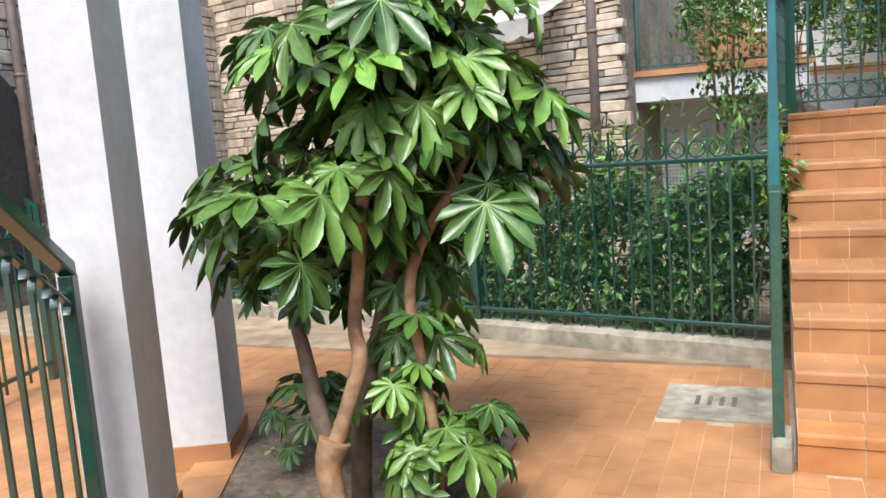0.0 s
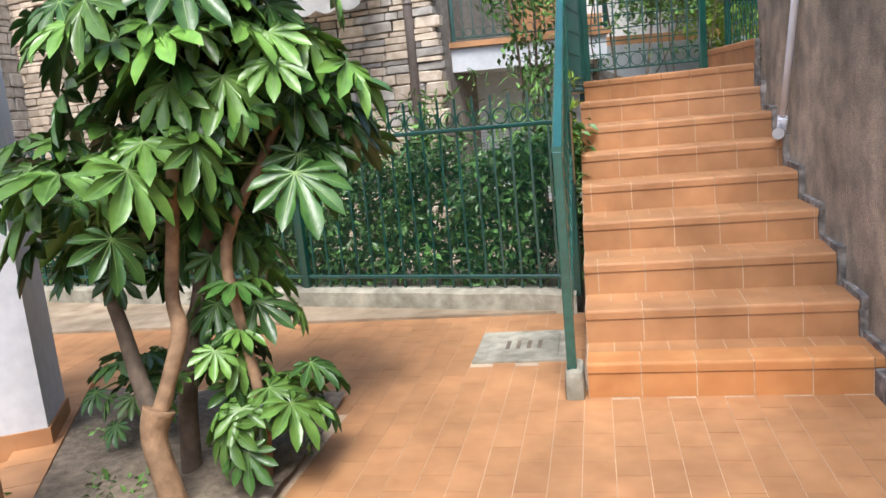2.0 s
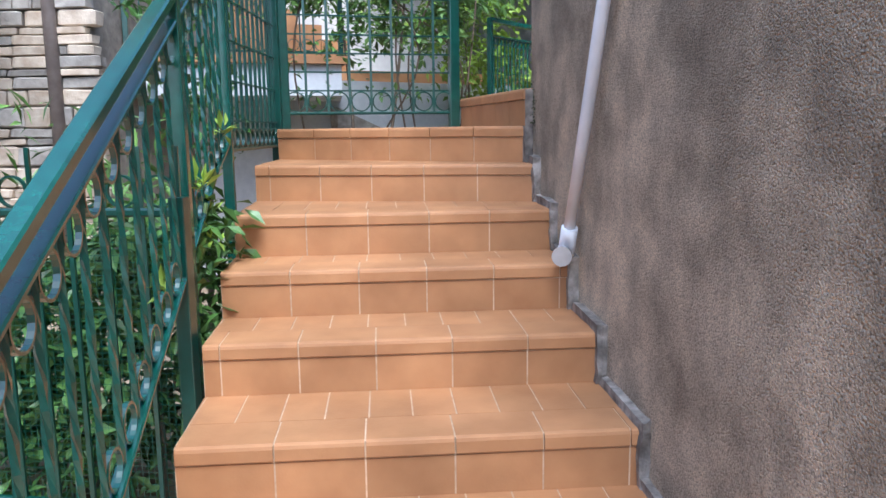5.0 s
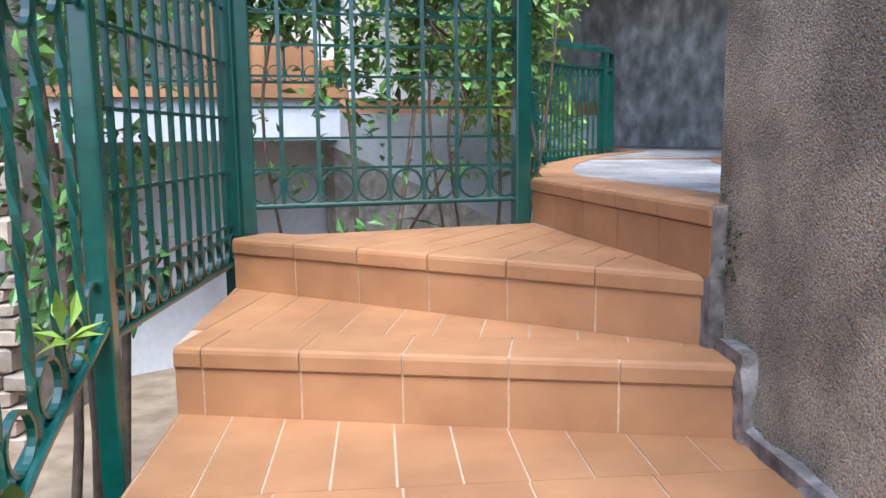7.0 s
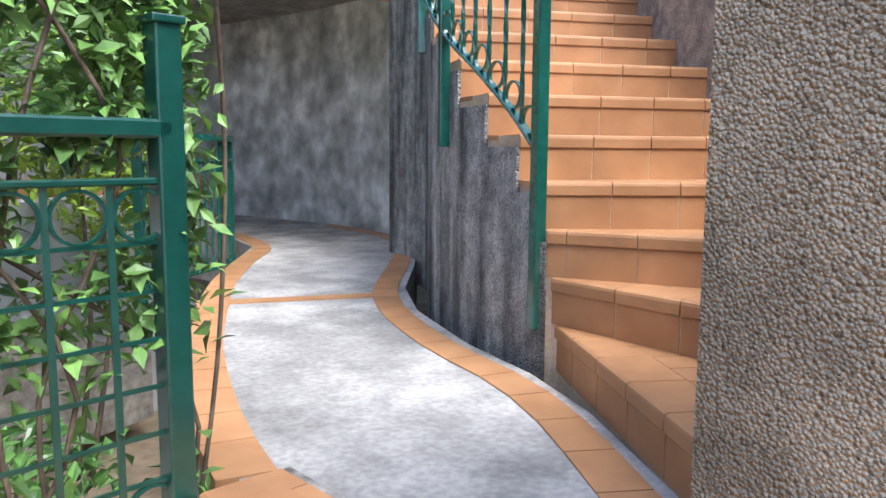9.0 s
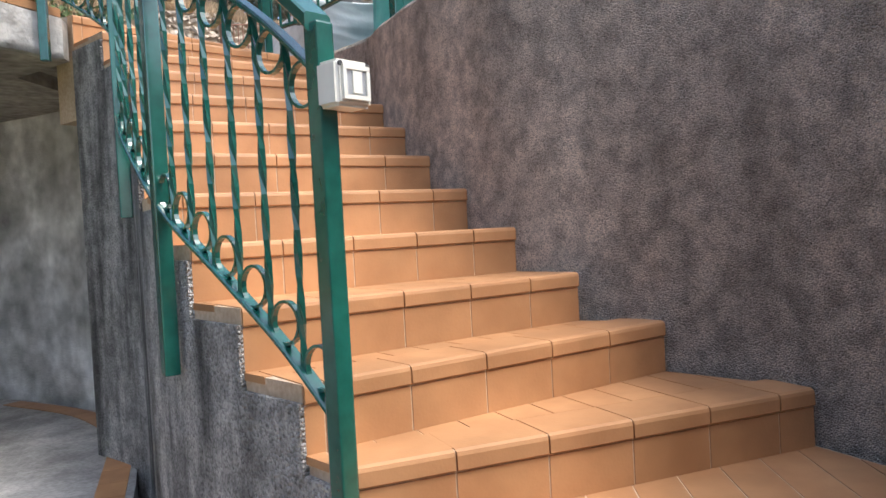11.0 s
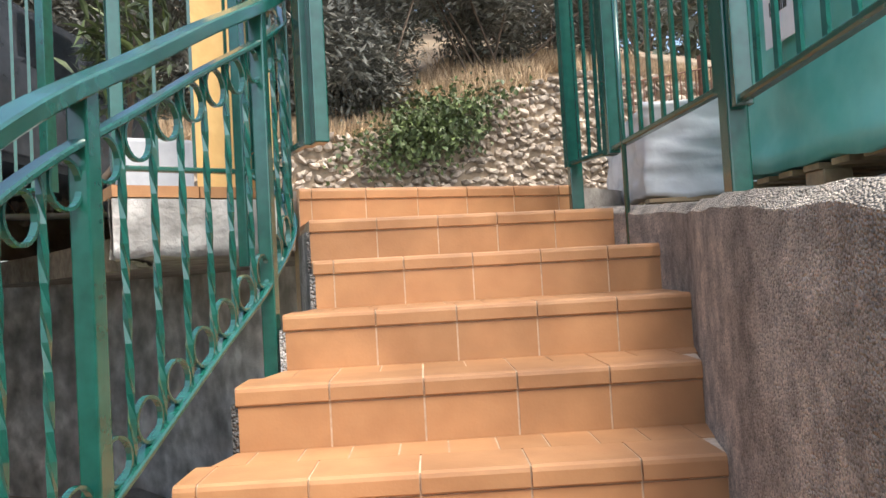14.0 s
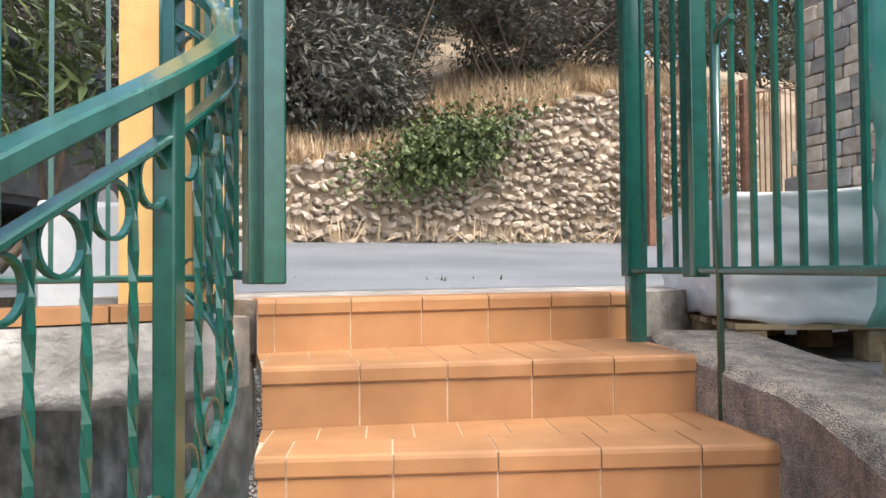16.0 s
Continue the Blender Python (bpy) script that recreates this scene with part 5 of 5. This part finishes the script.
def gate(name, label, a, b, z0, z1, step, mat, sag=0.0, stile=0.05):
    """A barred gate leaf or fence panel from a to b."""
    t = thing(name, label, "gate")
    a, b = Vector((*a, 0)), Vector((*b, 0))
    w = (b - a).normalized()
    rz = math.atan2(w.y, w.x)
    up = Vector((0, 0, 1))
    n = max(2, round((b - a).length / step))
    low = lambda f: z0 - sag * math.sin(math.pi * f)
    for p in (a, b):
        bm = bm_new()
        box(bm, p + up * ((z0 + z1) / 2), (stile, 0.05, z1 - z0 + 0.04), rz, 0.004)
        part("stile", bm, mat, t)
    for nm, fn in (("top_rail", lambda f: z1), ("bottom_rail", low)):
        bm = bm_new()
        sweep(bm, [a.lerp(b, i / 16) + up * fn(i / 16) for i in range(17)], 0.035, 0.022)
        part(nm, bm, mat, t)
    for i in range(1, n):
        p = a.lerp(b, i / n)
        bm = bm_new()
        bar(bm, p + up * low(i / n), p + up * z1, 0.013, 0.013)
        part("bar", bm, mat, t)
    return t


gr = gate("gate_leaf", "green iron gate leaf standing open over the wall", (5.13, 7.0), (5.10, 6.65), 4.28, 6.1, 0.09, GREEN, stile=0.045)
gate("gate_leaf", "green iron gate leaf folded back along the wall", (5.08, 6.60), (4.74, 5.62), 4.28, 6.1, 0.12, GREEN, 0.0, 0.035)
gate("wall_fence", "green barred fence panel on the pebbledash wall", (4.685, 5.50), (4.24, 4.60), 4.22, 6.0, 0.12, GREEN, 0.0, 0.035)
for nm, x, y, z0 in (("gate_post", 5.15, 7.0, 4.02), ("gate_post", 4.705, 5.555, 3.94)):
    bm = bm_new()
    box(bm, (x, y, (z0 + 6.2) / 2), (0.06, 0.06, 6.2 - z0), radians(70), 0.006)
    tagged(part(nm, bm, GREEN), "square green steel post set in the wall", "post", "posts on the wall")
rod = thing("drop_bolt", "green steel drop bolt with a bent handle on the gate", "bolt")
bm = bm_new()
tube(bm, [(5.02, 6.455, 3.86), (5.02, 6.455, 4.95)], [0.011, 0.011], 8)
part("rod", bm, GREEN, rod)
bm = bm_new()
tube(bm, [(5.02, 6.455, 4.92), (5.015, 6.44, 4.955), (4.99, 6.36, 4.965)], [0.011, 0.012, 0.01], 8)
part("handle", bm, GREEN, rod)
gate("gate_leaf", "green iron gate leaf folded open beside the yellow pillar", (3.76, 6.56), (3.72, 7.34), 4.28, 6.2, 0.11, GREEN, stile=0.07)
bm = bm_new()
box(bm, (3.785, 6.50, 5.25), (0.05, 0.07, 1.98), 0, 0.005)
tagged(part("gate_post", bm, GREEN), "square green steel gate stile", "post", "posts on the wall")
bar_f = gate("slab_fence", "thin green barred fence on the slab", (3.74, 7.25), (3.16, 7.15), TOP_Z + 0.07, 6.3, 0.15, GREEN)
gate("sliding_gate", "green driveway gate with pointed bars", (2.9, 7.6), (1.2, 9.4), TOP_Z + 0.05, 5.6, 0.10, GREEN)
pl = thing("planter_box", "white plastered planter beside the pillar", "planter")
bm = bm_new()
box(bm, (3.35, 8.35, TOP_Z + 0.12), (0.35, 0.5, 0.5), 0.1, 0.02)
part("box", bm, WHITE, pl)
bush("potted_oleander", "green oleander bush in the planter", [(3.25, 8.4, 4.9, 0.28), (3.3, 8.3, 5.2, 0.24), (3.15, 8.5, 5.05, 0.2)], 420, 0.16, IVY, 41, 3, 4.3, -0.3, 0.18)

# parked off-road car behind the left gate
car = thing("parked_car", "dark parked off-road car with a steel rack", "car")
CMx = Matrix.Translation((2.1, 11.0, 4.42)) @ Matrix.Rotation(radians(62), 4, "Z")
bm = bm_new()
prof = [(-1.9, 0.35), (-1.95, 0.9), (-1.0, 1.05), (-0.55, 1.62), (1.6, 1.66), (1.85, 1.0), (1.88, 0.35)]
lo = [bm.verts.new(CMx @ Vector((x, -0.8 + (0.12 if z > 1.2 else 0), z))) for x, z in prof]
hi = [bm.verts.new(CMx @ Vector((x, 0.8 - (0.12 if z > 1.2 else 0), z))) for x, z in prof]
bm.faces.new(lo)
bm.faces.new(hi[::-1])
for i in range(len(lo)):
    bm.faces.new((lo[i], hi[i], hi[(i + 1) % len(lo)], lo[(i + 1) % len(lo)]))
bmesh.ops.recalc_face_normals(bm, faces=bm.faces)
bmesh.ops.bevel(bm, geom=list(bm.edges), offset=0.06, segments=2, affect="EDGES")
part("body", bm, CAR_PAINT, car)
for x0, x1 in ((-0.45, 0.45), (0.52, 1.5)):
    for s in (-1, 1):
        bm = bm_new()
        q = [(x0, 1.1), (x1, 1.1), (x1 - 0.06, 1.5), (x0 + 0.1, 1.5)]
        f = [bm.verts.new(CMx @ Vector((x, s * (0.79 if z < 1.3 else 0.735), z))) for x, z in q]
        bm.faces.new(f if s < 0 else f[::-1])
        bmesh.ops.solidify(bm, geom=list(bm.faces), thickness=0.012)
        part("window", bm, GLASS, car)
for x in (-1.3, 1.25):
    for s in (-1, 1):
        wm = CMx @ Matrix.Translation((x, s * 0.74, 0.36)) @ Matrix.Rotation(radians(90), 4, "X")
        bm = bm_new()
        bmesh.ops.create_cone(bm, cap_ends=True, segments=24, radius1=0.36, radius2=0.36, depth=0.22, matrix=wm)
        bmesh.ops.bevel(bm, geom=[e for e in bm.edges if len(e.link_faces) == 2 and e.calc_face_angle() > 1], offset=0.03, segments=2, affect="EDGES")
        wh = part("wheel", bm, RUBBER, car)
        bm = bm_new()
        bmesh.ops.create_cone(bm, cap_ends=True, segments=20, radius1=0.2, radius2=0.2, depth=0.24, matrix=wm)
        part("rim", bm, STEEL, wh)


def pallet(x, y, rz, w, l, z):
    t = thing("pallet", "raw wooden pallet on blocks", "pallet", "pallets in the yard")
    M = Matrix.Translation((x, y, z)) @ Matrix.Rotation(rz, 4, "Z")
    for i in range(3):
        for j in range(3):
            bm = bm_new()
            bmesh.ops.create_cube(bm, size=1, matrix=M @ Matrix.Translation(((i - 1) * (w / 2 - 0.06), (j - 1) * (l / 2 - 0.06), 0.055)) @ Matrix.Diagonal((0.1, 0.12, 0.11, 1)))
            bmesh.ops.bevel(bm, geom=list(bm.edges), offset=0.004, segments=1, affect="EDGES")
            part("block", bm, WOOD, t)
    for j in range(7):
        bm = bm_new()
        bmesh.ops.create_cube(bm, size=1, matrix=M @ Matrix.Translation((0, (j - 3) * (l / 6 - 0.015), 0.122)) @ Matrix.Diagonal((w, 0.1, 0.02, 1)))
        part("board", bm, WOOD, t)
    return M


def wrapped(name, label, M, w, l, z0, h, mat, seed, skirt=0.03):
    """A load under plastic sheet: a box whose sheet wrinkles, sags and flares at the foot."""
    bm = bm_new()
    bmesh.ops.create_cube(bm, size=1, matrix=Matrix.Translation((0, 0, z0 + h / 2)) @ Matrix.Diagonal((w, l, h, 1)))
    bmesh.ops.subdivide_edges(bm, edges=list(bm.edges), cuts=22, use_grid_fill=True)
    for v in bm.verts:
        k = Vector((v.co.x * 5 + seed, v.co.y * 5, v.co.z * 11))
        f = 0.022 * noise.noise(k) + 0.012 * noise.noise(k * 2.7)
        low = max(0.0, 1 - (v.co.z - z0) / 0.12)
        s = 1 + f / 0.5 + skirt * low
        v.co.x *= s
        v.co.y *= s
        v.co.z += 0.03 * noise.noise(k * 0.5) - 0.02 * low * noise.noise(k * 1.3)
    for f in bm.faces:
        f.smooth = True
    bmesh.ops.transform(bm, matrix=M, verts=bm.verts)
    return tagged(part(name, bm, mat), label, "load")


rz = math.atan2(7.45 - 6.42, 5.95 - 5.42) - math.pi / 2
M1 = pallet(6.15, 7.12, rz, 1.0, 1.15, 3.96)
wrapped("wrapped_load", "stone slabs under clear white stretch wrap on a pallet", M1, 1.0, 1.12, 0.14, 0.45, WRAP, 1)
M1b = pallet(7.2, 6.7, rz, 1.0, 1.15, 3.96)
wrapped("wrapped_load", "taller load under white stretch wrap on a pallet", M1b, 1.0, 1.1, 0.14, 0.62, WRAP, 5)
M2 = pallet(5.75, 5.62, rz + 0.1, 1.0, 1.15, 3.96)
wrapped("sheeted_load", "stacked load under teal plastic sheeting", M2, 1.02, 1.15, 0.14, 1.5, TARP, 9)
M3 = pallet(5.4, 4.35, rz + 0.3, 1.0, 1.15, 3.96)
wrapped("sheeted_load", "second stacked load under teal plastic sheeting", M3, 1.02, 1.15, 0.14, 1.45, TARP, 14)
lb = thing("paper_label", "white paper delivery label with a barcode on teal sheeting", "label")
LM = M2 @ Matrix.Translation((-0.545, 0.05, 0.72)) @ Matrix.Rotation(radians(-90), 4, "Z")
bm = bm_new()
bmesh.ops.create_cube(bm, size=1, matrix=LM @ Matrix.Diagonal((0.22, 0.004, 0.30, 1)))
part("sheet", bm, PAPER, lb)
for i in range(9):
    bm = bm_new()
    bmesh.ops.create_cube(bm, size=1, matrix=LM @ Matrix.Translation((-0.06 + 0.014 * i, -0.003, -0.02)) @ Matrix.Diagonal((0.004 + 0.003 * (i % 3), 0.003, 0.05, 1)))
    part("barcode_bar", bm, INK_AND_SHADE, lb)

for ob in [o for o in scene.objects if o not in made_before and o.parent is None]:
    ob.location += Vector((-0.15, -0.15, 0.0))     # the whole gateway as one group

# rusty gate and stone pier across the road
fg = gate("field_gate", "rusty brown bar gate climbing the bank across the road", (9.6, 12.5), (12.6, 12.3), 4.75, 6.3, 0.09, RUST)
for ob in fg.children:
    for v in ob.data.vertices:
        v.co.z += 0.2 * (v.co.x - 9.6)
for x, y in ((9.6, 12.52), (11.1, 12.42), (12.6, 12.32)):
    bm = bm_new()
    box(bm, (x, y, 5.5 + 0.2 * (x - 9.6)), (0.09, 0.09, 2.0), 0, 0.005)
    tagged(part("gate_post", bm, RUST), "rusty square steel gate post", "post", "posts of the field gate")
pier = thing("stone_pier", "tall pier of warm mixed field stones", "pier")
pier.location = (1.35, -0.1, 0.0)
bm = bm_new()
prism(bm, [(9.6, 10.2), (11.2, 10.0), (11.4, 11.4), (9.8, 11.6)], 4.1, 7.6)
part("core", bm, STONE_JOINT, pier)

# ---- bank planting ----
rng = np.random.default_rng(77)


def bank_z(x, y):
    dy = max(0.12, y - wall_foot(x))
    return wall_top(x) - 0.06 + 0.42 * dy - 0.0009 * dy * dy


def hill_bush(label, x, y, r, h, mat, n, seed, size=0.10):
    z = bank_z(x, y)
    r_ = np.random.default_rng(seed)
    blobs = [(x + r_.normal(0, r * 0.5), y + r_.normal(0, r * 0.3), z + h * r_.uniform(0.05, 0.9), r * r_.uniform(0.3, 0.55)) for _ in range(10)]
    bush("olive_bush", label, blobs, n, size, mat, seed, 7, z - 0.1, 0.0, 0.3)


for i, (x, y, r, h) in enumerate(((4.6, 15.6, 1.5, 2.6), (6.3, 15.3, 1.8, 3.2), (8.2, 16.4, 1.9, 3.4), (2.6, 16.0, 1.7, 3.4), (0.5, 15.6, 1.8, 3.8), (-1.6, 15.8, 1.9, 4.0), (10.4, 17.0, 1.9, 3.4))):
    hill_bush("wild grey-green olive bush on the bank", x, y - 1.75, r * 1.05, h * 1.15, OLIVE, 21000, 50 + i, 0.13)
for i, (x, y, r, h) in enumerate(((3.6, 19.5, 2.4, 5.0), (7.2, 20, 2.6, 5.2), (11.5, 20, 2.8, 5.5), (0.0, 20, 2.6, 5.5), (-4.0, 19, 2.8, 5.5), (15.0, 19, 2.8, 5.5), (-8.0, 19, 3, 6), (19, 20, 3, 6), (9.2, 24, 3.2, 7), (4, 25, 3.2, 7), (-2, 25, 3.4, 7), (14, 25, 3.4, 7))):
    hill_bush("dark evergreen thicket higher on the hillside", x, y, r, h, OLIVE_DARK, 9000, 80 + i, 0.2)
far_wood = []
for i in range(16000):
    x = rng.uniform(-40, 55)
    y = rng.uniform(27, 46)
    far_wood.append((x, y, bank_z(x, y) + rng.uniform(0, 6.5)))
tagged(leaves("far_thicket", far_wood, 0.9, OLIVE_DARK, seed=5), "dark wooded hillside above the road", "woods", kind="stuff")
iv = []
for i in range(3000):
    x = rng.normal(7.0, 0.5)
    y = wall_foot(x) + rng.normal(0.15, 0.28)
    top = wall_top(x)
    z = top + 0.42 * max(0, y - wall_foot(x)) + rng.normal(0.0, 0.13) - 0.9 * max(0, rng.random() - 0.45)
    iv.append((x, min(y - 0.16, wall_foot(x) - 0.06) if z < top else y - 0.16, z))
tagged(leaves("ivy", iv, 0.085, IVY, seed=61, droop=0.6, narrow=0.75), "ivy hanging over the rock wall", "ivy", kind="stuff")
gv = []
for i in range(52000):
    x = rng.uniform(-1, 13)
    dy = abs(rng.normal(0, 1.2)) + 0.05
    if noise.noise(Vector((x * 0.8, dy, 4))) < -0.25:
        continue
    y = wall_foot(x) + dy
    gv.append((x, y, bank_z(x, y) - 0.03))
gv += [(x, wall_foot(x) - rng.uniform(0.1, 0.35), ROADTOP - 0.03) for x in rng.uniform(0, 12, 500)]
tagged(leaves("dry_grass", gv, 0.30, STRAW, seed=62, droop=-1.15, narrow=0.05), "tall dry straw-coloured grass on the bank", "grass", kind="stuff")
wd = []
for x, y, n in ((7.35, 12.9, 60), (8.2, 13.0, 60), (4.6, 8.9, 40), (4.2, 8.6, 50), (5.0, 8.5, 30)):
    for k in range(n):
        xx = x + rng.normal(0, 0.12)
        wd.append((xx, y + rng.normal(0, 0.05) - (0.25 if y > 12 else 0), (ROADTOP - 0.02) if y > 12 else TOP_Z))
tagged(leaves("roadside_weeds", wd, 0.055, IVY, seed=63, droop=-0.9, narrow=0.2), "green weeds along the road's edges", "weeds", kind="stuff")

# ---- pieces of walls and floors ----
rp = random.Random(11)


def rock_mesh(seed):
    r_ = random.Random(seed)
    bm = bm_new()
    bmesh.ops.create_icosphere(bm, subdivisions=1, radius=0.5)
    off = Vector((seed * 3.1, seed * 1.7, 0))
    for v in bm.verts:
        v.co *= 1 + 0.45 * noise.noise(v.co * 2.2 + off)
        v.co = Vector((max(-0.46, min(0.46, v.co.x)), max(-0.4, min(0.4, v.co.y)), max(-0.44, min(0.44, v.co.z))))
    me = bpy.data.meshes.new("rock")
    bm.to_mesh(me)
    bm.free()
    return me


ROCKS = [rock_mesh(s) for s in range(9)]
for me in ROCKS:
    me.materials.append(ROCK)
rock_wall = thing("rock_wall", "dry-stone retaining wall of pale field stones", "wall", kind="structure")
bm = bm_new()
cols = []
for i in range(61):
    x = -18 + 0.6 * i
    y = wall_foot(x)
    cols.append([bm.verts.new((x, y + 0.085, 4.2)), bm.verts.new((x, y + 0.085, wall_top(x))), bm.verts.new((x, y + 0.6, wall_top(x))), bm.verts.new((x, y + 0.6, 4.2))])
for c, d in zip(cols, cols[1:]):
    for k in range(3):
        bm.faces.new((c[k], c[k + 1], d[k + 1], d[k]))
bmesh.ops.recalc_face_normals(bm, faces=bm.faces)
part("core", bm, EARTH, rock_wall)
made, rest = 0, bm_new()
z = ROADTOP - 0.05
while z < ROADTOP + 2.1:
    h = rp.uniform(0.07, 0.13)
    x = -3.0
    while x < 12.5:
        w = rp.uniform(0.08, 0.19)
        zz = z + rp.uniform(-0.06, 0.06)
        if zz < wall_top(x) + 0.02:
            m = Matrix.Translation((x + w / 2, wall_foot(x) + 0.10 + rp.uniform(-0.03, 0.03), zz + h / 2)) @ Matrix.Rotation(rp.uniform(-0.7, 0.7), 4, "Y") @ Matrix.Rotation(rp.choice((0, math.pi)), 4, "Z") @ Matrix.Diagonal((w * 1.16, 0.24, h * rp.uniform(1.0, 1.3), 1))
            if 4.4 < x < 8.4 and made < 300:
                piece("rock", rp.choice(ROCKS), m, rock_wall)
                made += 1
            else:
                n0 = len(rest.verts)
                rest.from_mesh(rp.choice(ROCKS))
                rest.verts.ensure_lookup_table()
                bmesh.ops.transform(rest, matrix=m, verts=rest.verts[n0:])
        x += w * 0.97
    z += h * 0.93
tagged(part("rocks", rest, ROCK_ALL, rock_wall), kind="stuff")


def block_mesh(seed, mat):
    """A roughly squared stone of unit size with worn corners."""
    r_ = random.Random(seed)
    bm = bm_new()
    bmesh.ops.create_cube(bm, size=1)
    for v in bm.verts:
        v.co += Vector([r_.uniform(-0.05, 0.05) for _ in range(3)])
    bmesh.ops.bevel(bm, geom=list(bm.edges), offset=0.09, segments=1, affect="EDGES")
    me = bpy.data.meshes.new("stone")
    bm.to_mesh(me)
    bm.free()
    me.materials.append(mat)
    return me


BL = [block_mesh(s, STONE) for s in range(5)] + [block_mesh(s + 20, STONE_GREY) for s in range(3)]
made, rest = 0, bm_new()
HOLES = [(1.6, 2.6, 0.9, 2.36)]
hrz = math.atan2(H_WAY.y, H_WAY.x)
z = 0.0
while z < 4.3:
    h = rp.choice((0.06, 0.08, 0.10, 0.13, 0.17))
    u = rp.uniform(-0.12, 0.0)
    while u < 7.0:
        w = rp.uniform(0.13, 0.44)
        c = u + w / 2
        if not any(a - w * 0.35 < c < b + w * 0.35 and lo < z + h / 2 < hi for a, b, lo, hi in HOLES):
            m = Matrix.Translation((*house_at(c, rp.uniform(0.0, 0.03)), z + h / 2)) @ Matrix.Rotation(hrz + rp.uniform(-0.02, 0.02), 4, "Z") @ Matrix.Rotation(rp.uniform(-0.03, 0.03), 4, "Y") @ Matrix.Diagonal((w - 0.012, 0.14, h - 0.01, 1))
            if u < 3.6 and z > 1.0 and made < 300:
                piece("stone", rp.choice(BL), m, house)
                made += 1
            else:
                n0 = len(rest.verts)
                rest.from_mesh(rp.choice(BL))
                rest.verts.ensure_lookup_table()
                bmesh.ops.transform(rest, matrix=m, verts=rest.verts[n0:])
        u += w
    z += h
wing = thing("stone_house_wing", "weathered grey stone wing with an archway", "house")
bm = bm_new()
prism(bm, [(-12, -6), (-8, -6), (-8, 7.2), (-12, 7.2)], -0.5, 5.6)
part("wall", bm, STONE_JOINT, wing)
wings = bm_new()
z = 0.0
while z < 3.8:
    h = rp.choice((0.07, 0.09, 0.12, 0.15, 0.19))
    u = -1.5
    while u < 7.2:
        w = rp.uniform(0.13, 0.42)
        c = u + w / 2
        if not (abs(c - 2.15) < 0.85 and z < 2.1) and (c - 2.15) ** 2 / 0.72 + max(0.0, z + h / 2 - 2.1) ** 2 / 0.56 > 1.0 or (abs(c - 2.15) >= 0.9 and z < 2.1):
            n0 = len(wings.verts)
            wings.from_mesh(rp.choice(BL))
            wings.verts.ensure_lookup_table()
            bmesh.ops.transform(wings, matrix=Matrix.Translation((-8 + rp.uniform(0, 0.03), c, z + h / 2)) @ Matrix.Diagonal((0.14, w - 0.012, h - 0.01, 1)), verts=wings.verts[n0:])
        u += w
    z += h
tagged(part("stone", wings, STONE_GREY, wing), kind="stuff")
tagged(part("stone", rest, STONE_ALL, house), kind="stuff")
z = 4.3
while z < 7.4:
    h = rp.uniform(0.12, 0.24)
    u = 0.0
    while u < 1.5:
        w = rp.uniform(0.18, 0.4)
        piece("stone", rp.choice(BL), Matrix.Translation((9.6 + u + w / 2, 10.2 - 0.125 * (u + w / 2), z + h / 2)) @ Matrix.Rotation(-0.125, 4, "Z") @ Matrix.Diagonal((w - 0.012, 0.14, h - 0.012, 1)), pier)
        u += w
    u = 0.0
    while u < 1.3:
        w = rp.uniform(0.18, 0.4)
        piece("stone", rp.choice(BL), Matrix.Translation((9.6 + 0.14 * u, 10.2 + u + w / 2, z + h / 2)) @ Matrix.Rotation(math.pi / 2 - 0.14, 4, "Z") @ Matrix.Diagonal((w - 0.012, 0.14, h - 0.012, 1)), pier)
        u += w
    z += h

# floor tiles
bm = bm_new()
prism(bm, [(-0.061, -0.1215), (0.061, -0.1215), (0.061, 0.1215), (-0.061, 0.1215)], -0.012, 0.0)
tile_me = bpy.data.meshes.new("tile")
bm.to_mesh(tile_me)
bm.free()
tile_me.materials.append(TILE)
vs, fs_ = [], []
cover = [(-0.64, 0.55), (-0.10, 0.55), (-0.10, 1.09), (-0.64, 1.09)]
made = 0
for i in range(-70, 11):
    x = 0.125 * i + 0.0625 - 0.02
    for j in range(-27, 14):
        y = 0.248 * j + (0.124 if i % 2 else 0.0)
        edge = KERB_A.y + (KERB_A.x - x) * 0.2176
        if y - 0.02 > edge or x > 1.24 or (x > -0.06 and y > 0.1) or inside(PLANTER, x, y) or inside(cover, x, y):
            continue
        if -1.2 < x < 1.25 and -1.0 < y < 1.5 and made < 300:
            piece("tile", tile_me, Matrix.Translation((x, y, rp.uniform(-0.0008, 0.0008))), floor)
            made += 1
        else:
            n0 = len(vs)
            z = rp.uniform(-0.0008, 0.0008)
            vs += [(x + a, y + b, z + c) for c in (0.0, -0.012) for a, b in ((-0.061, -0.1215), (0.061, -0.1215), (0.061, 0.1215), (-0.061, 0.1215))]
            fs_ += [(n0, n0 + 1, n0 + 2, n0 + 3)] + [(n0 + 4 + k, n0 + 4 + (k + 1) % 4, n0 + (k + 1) % 4, n0 + k) for k in range(4)]
me = bpy.data.meshes.new("tiles")
me.from_pydata(vs, [], fs_)
me.materials.append(TILE_ALL)
ob = new("tiles", me)
ob.parent = floor
ob["kind"] = "stuff"
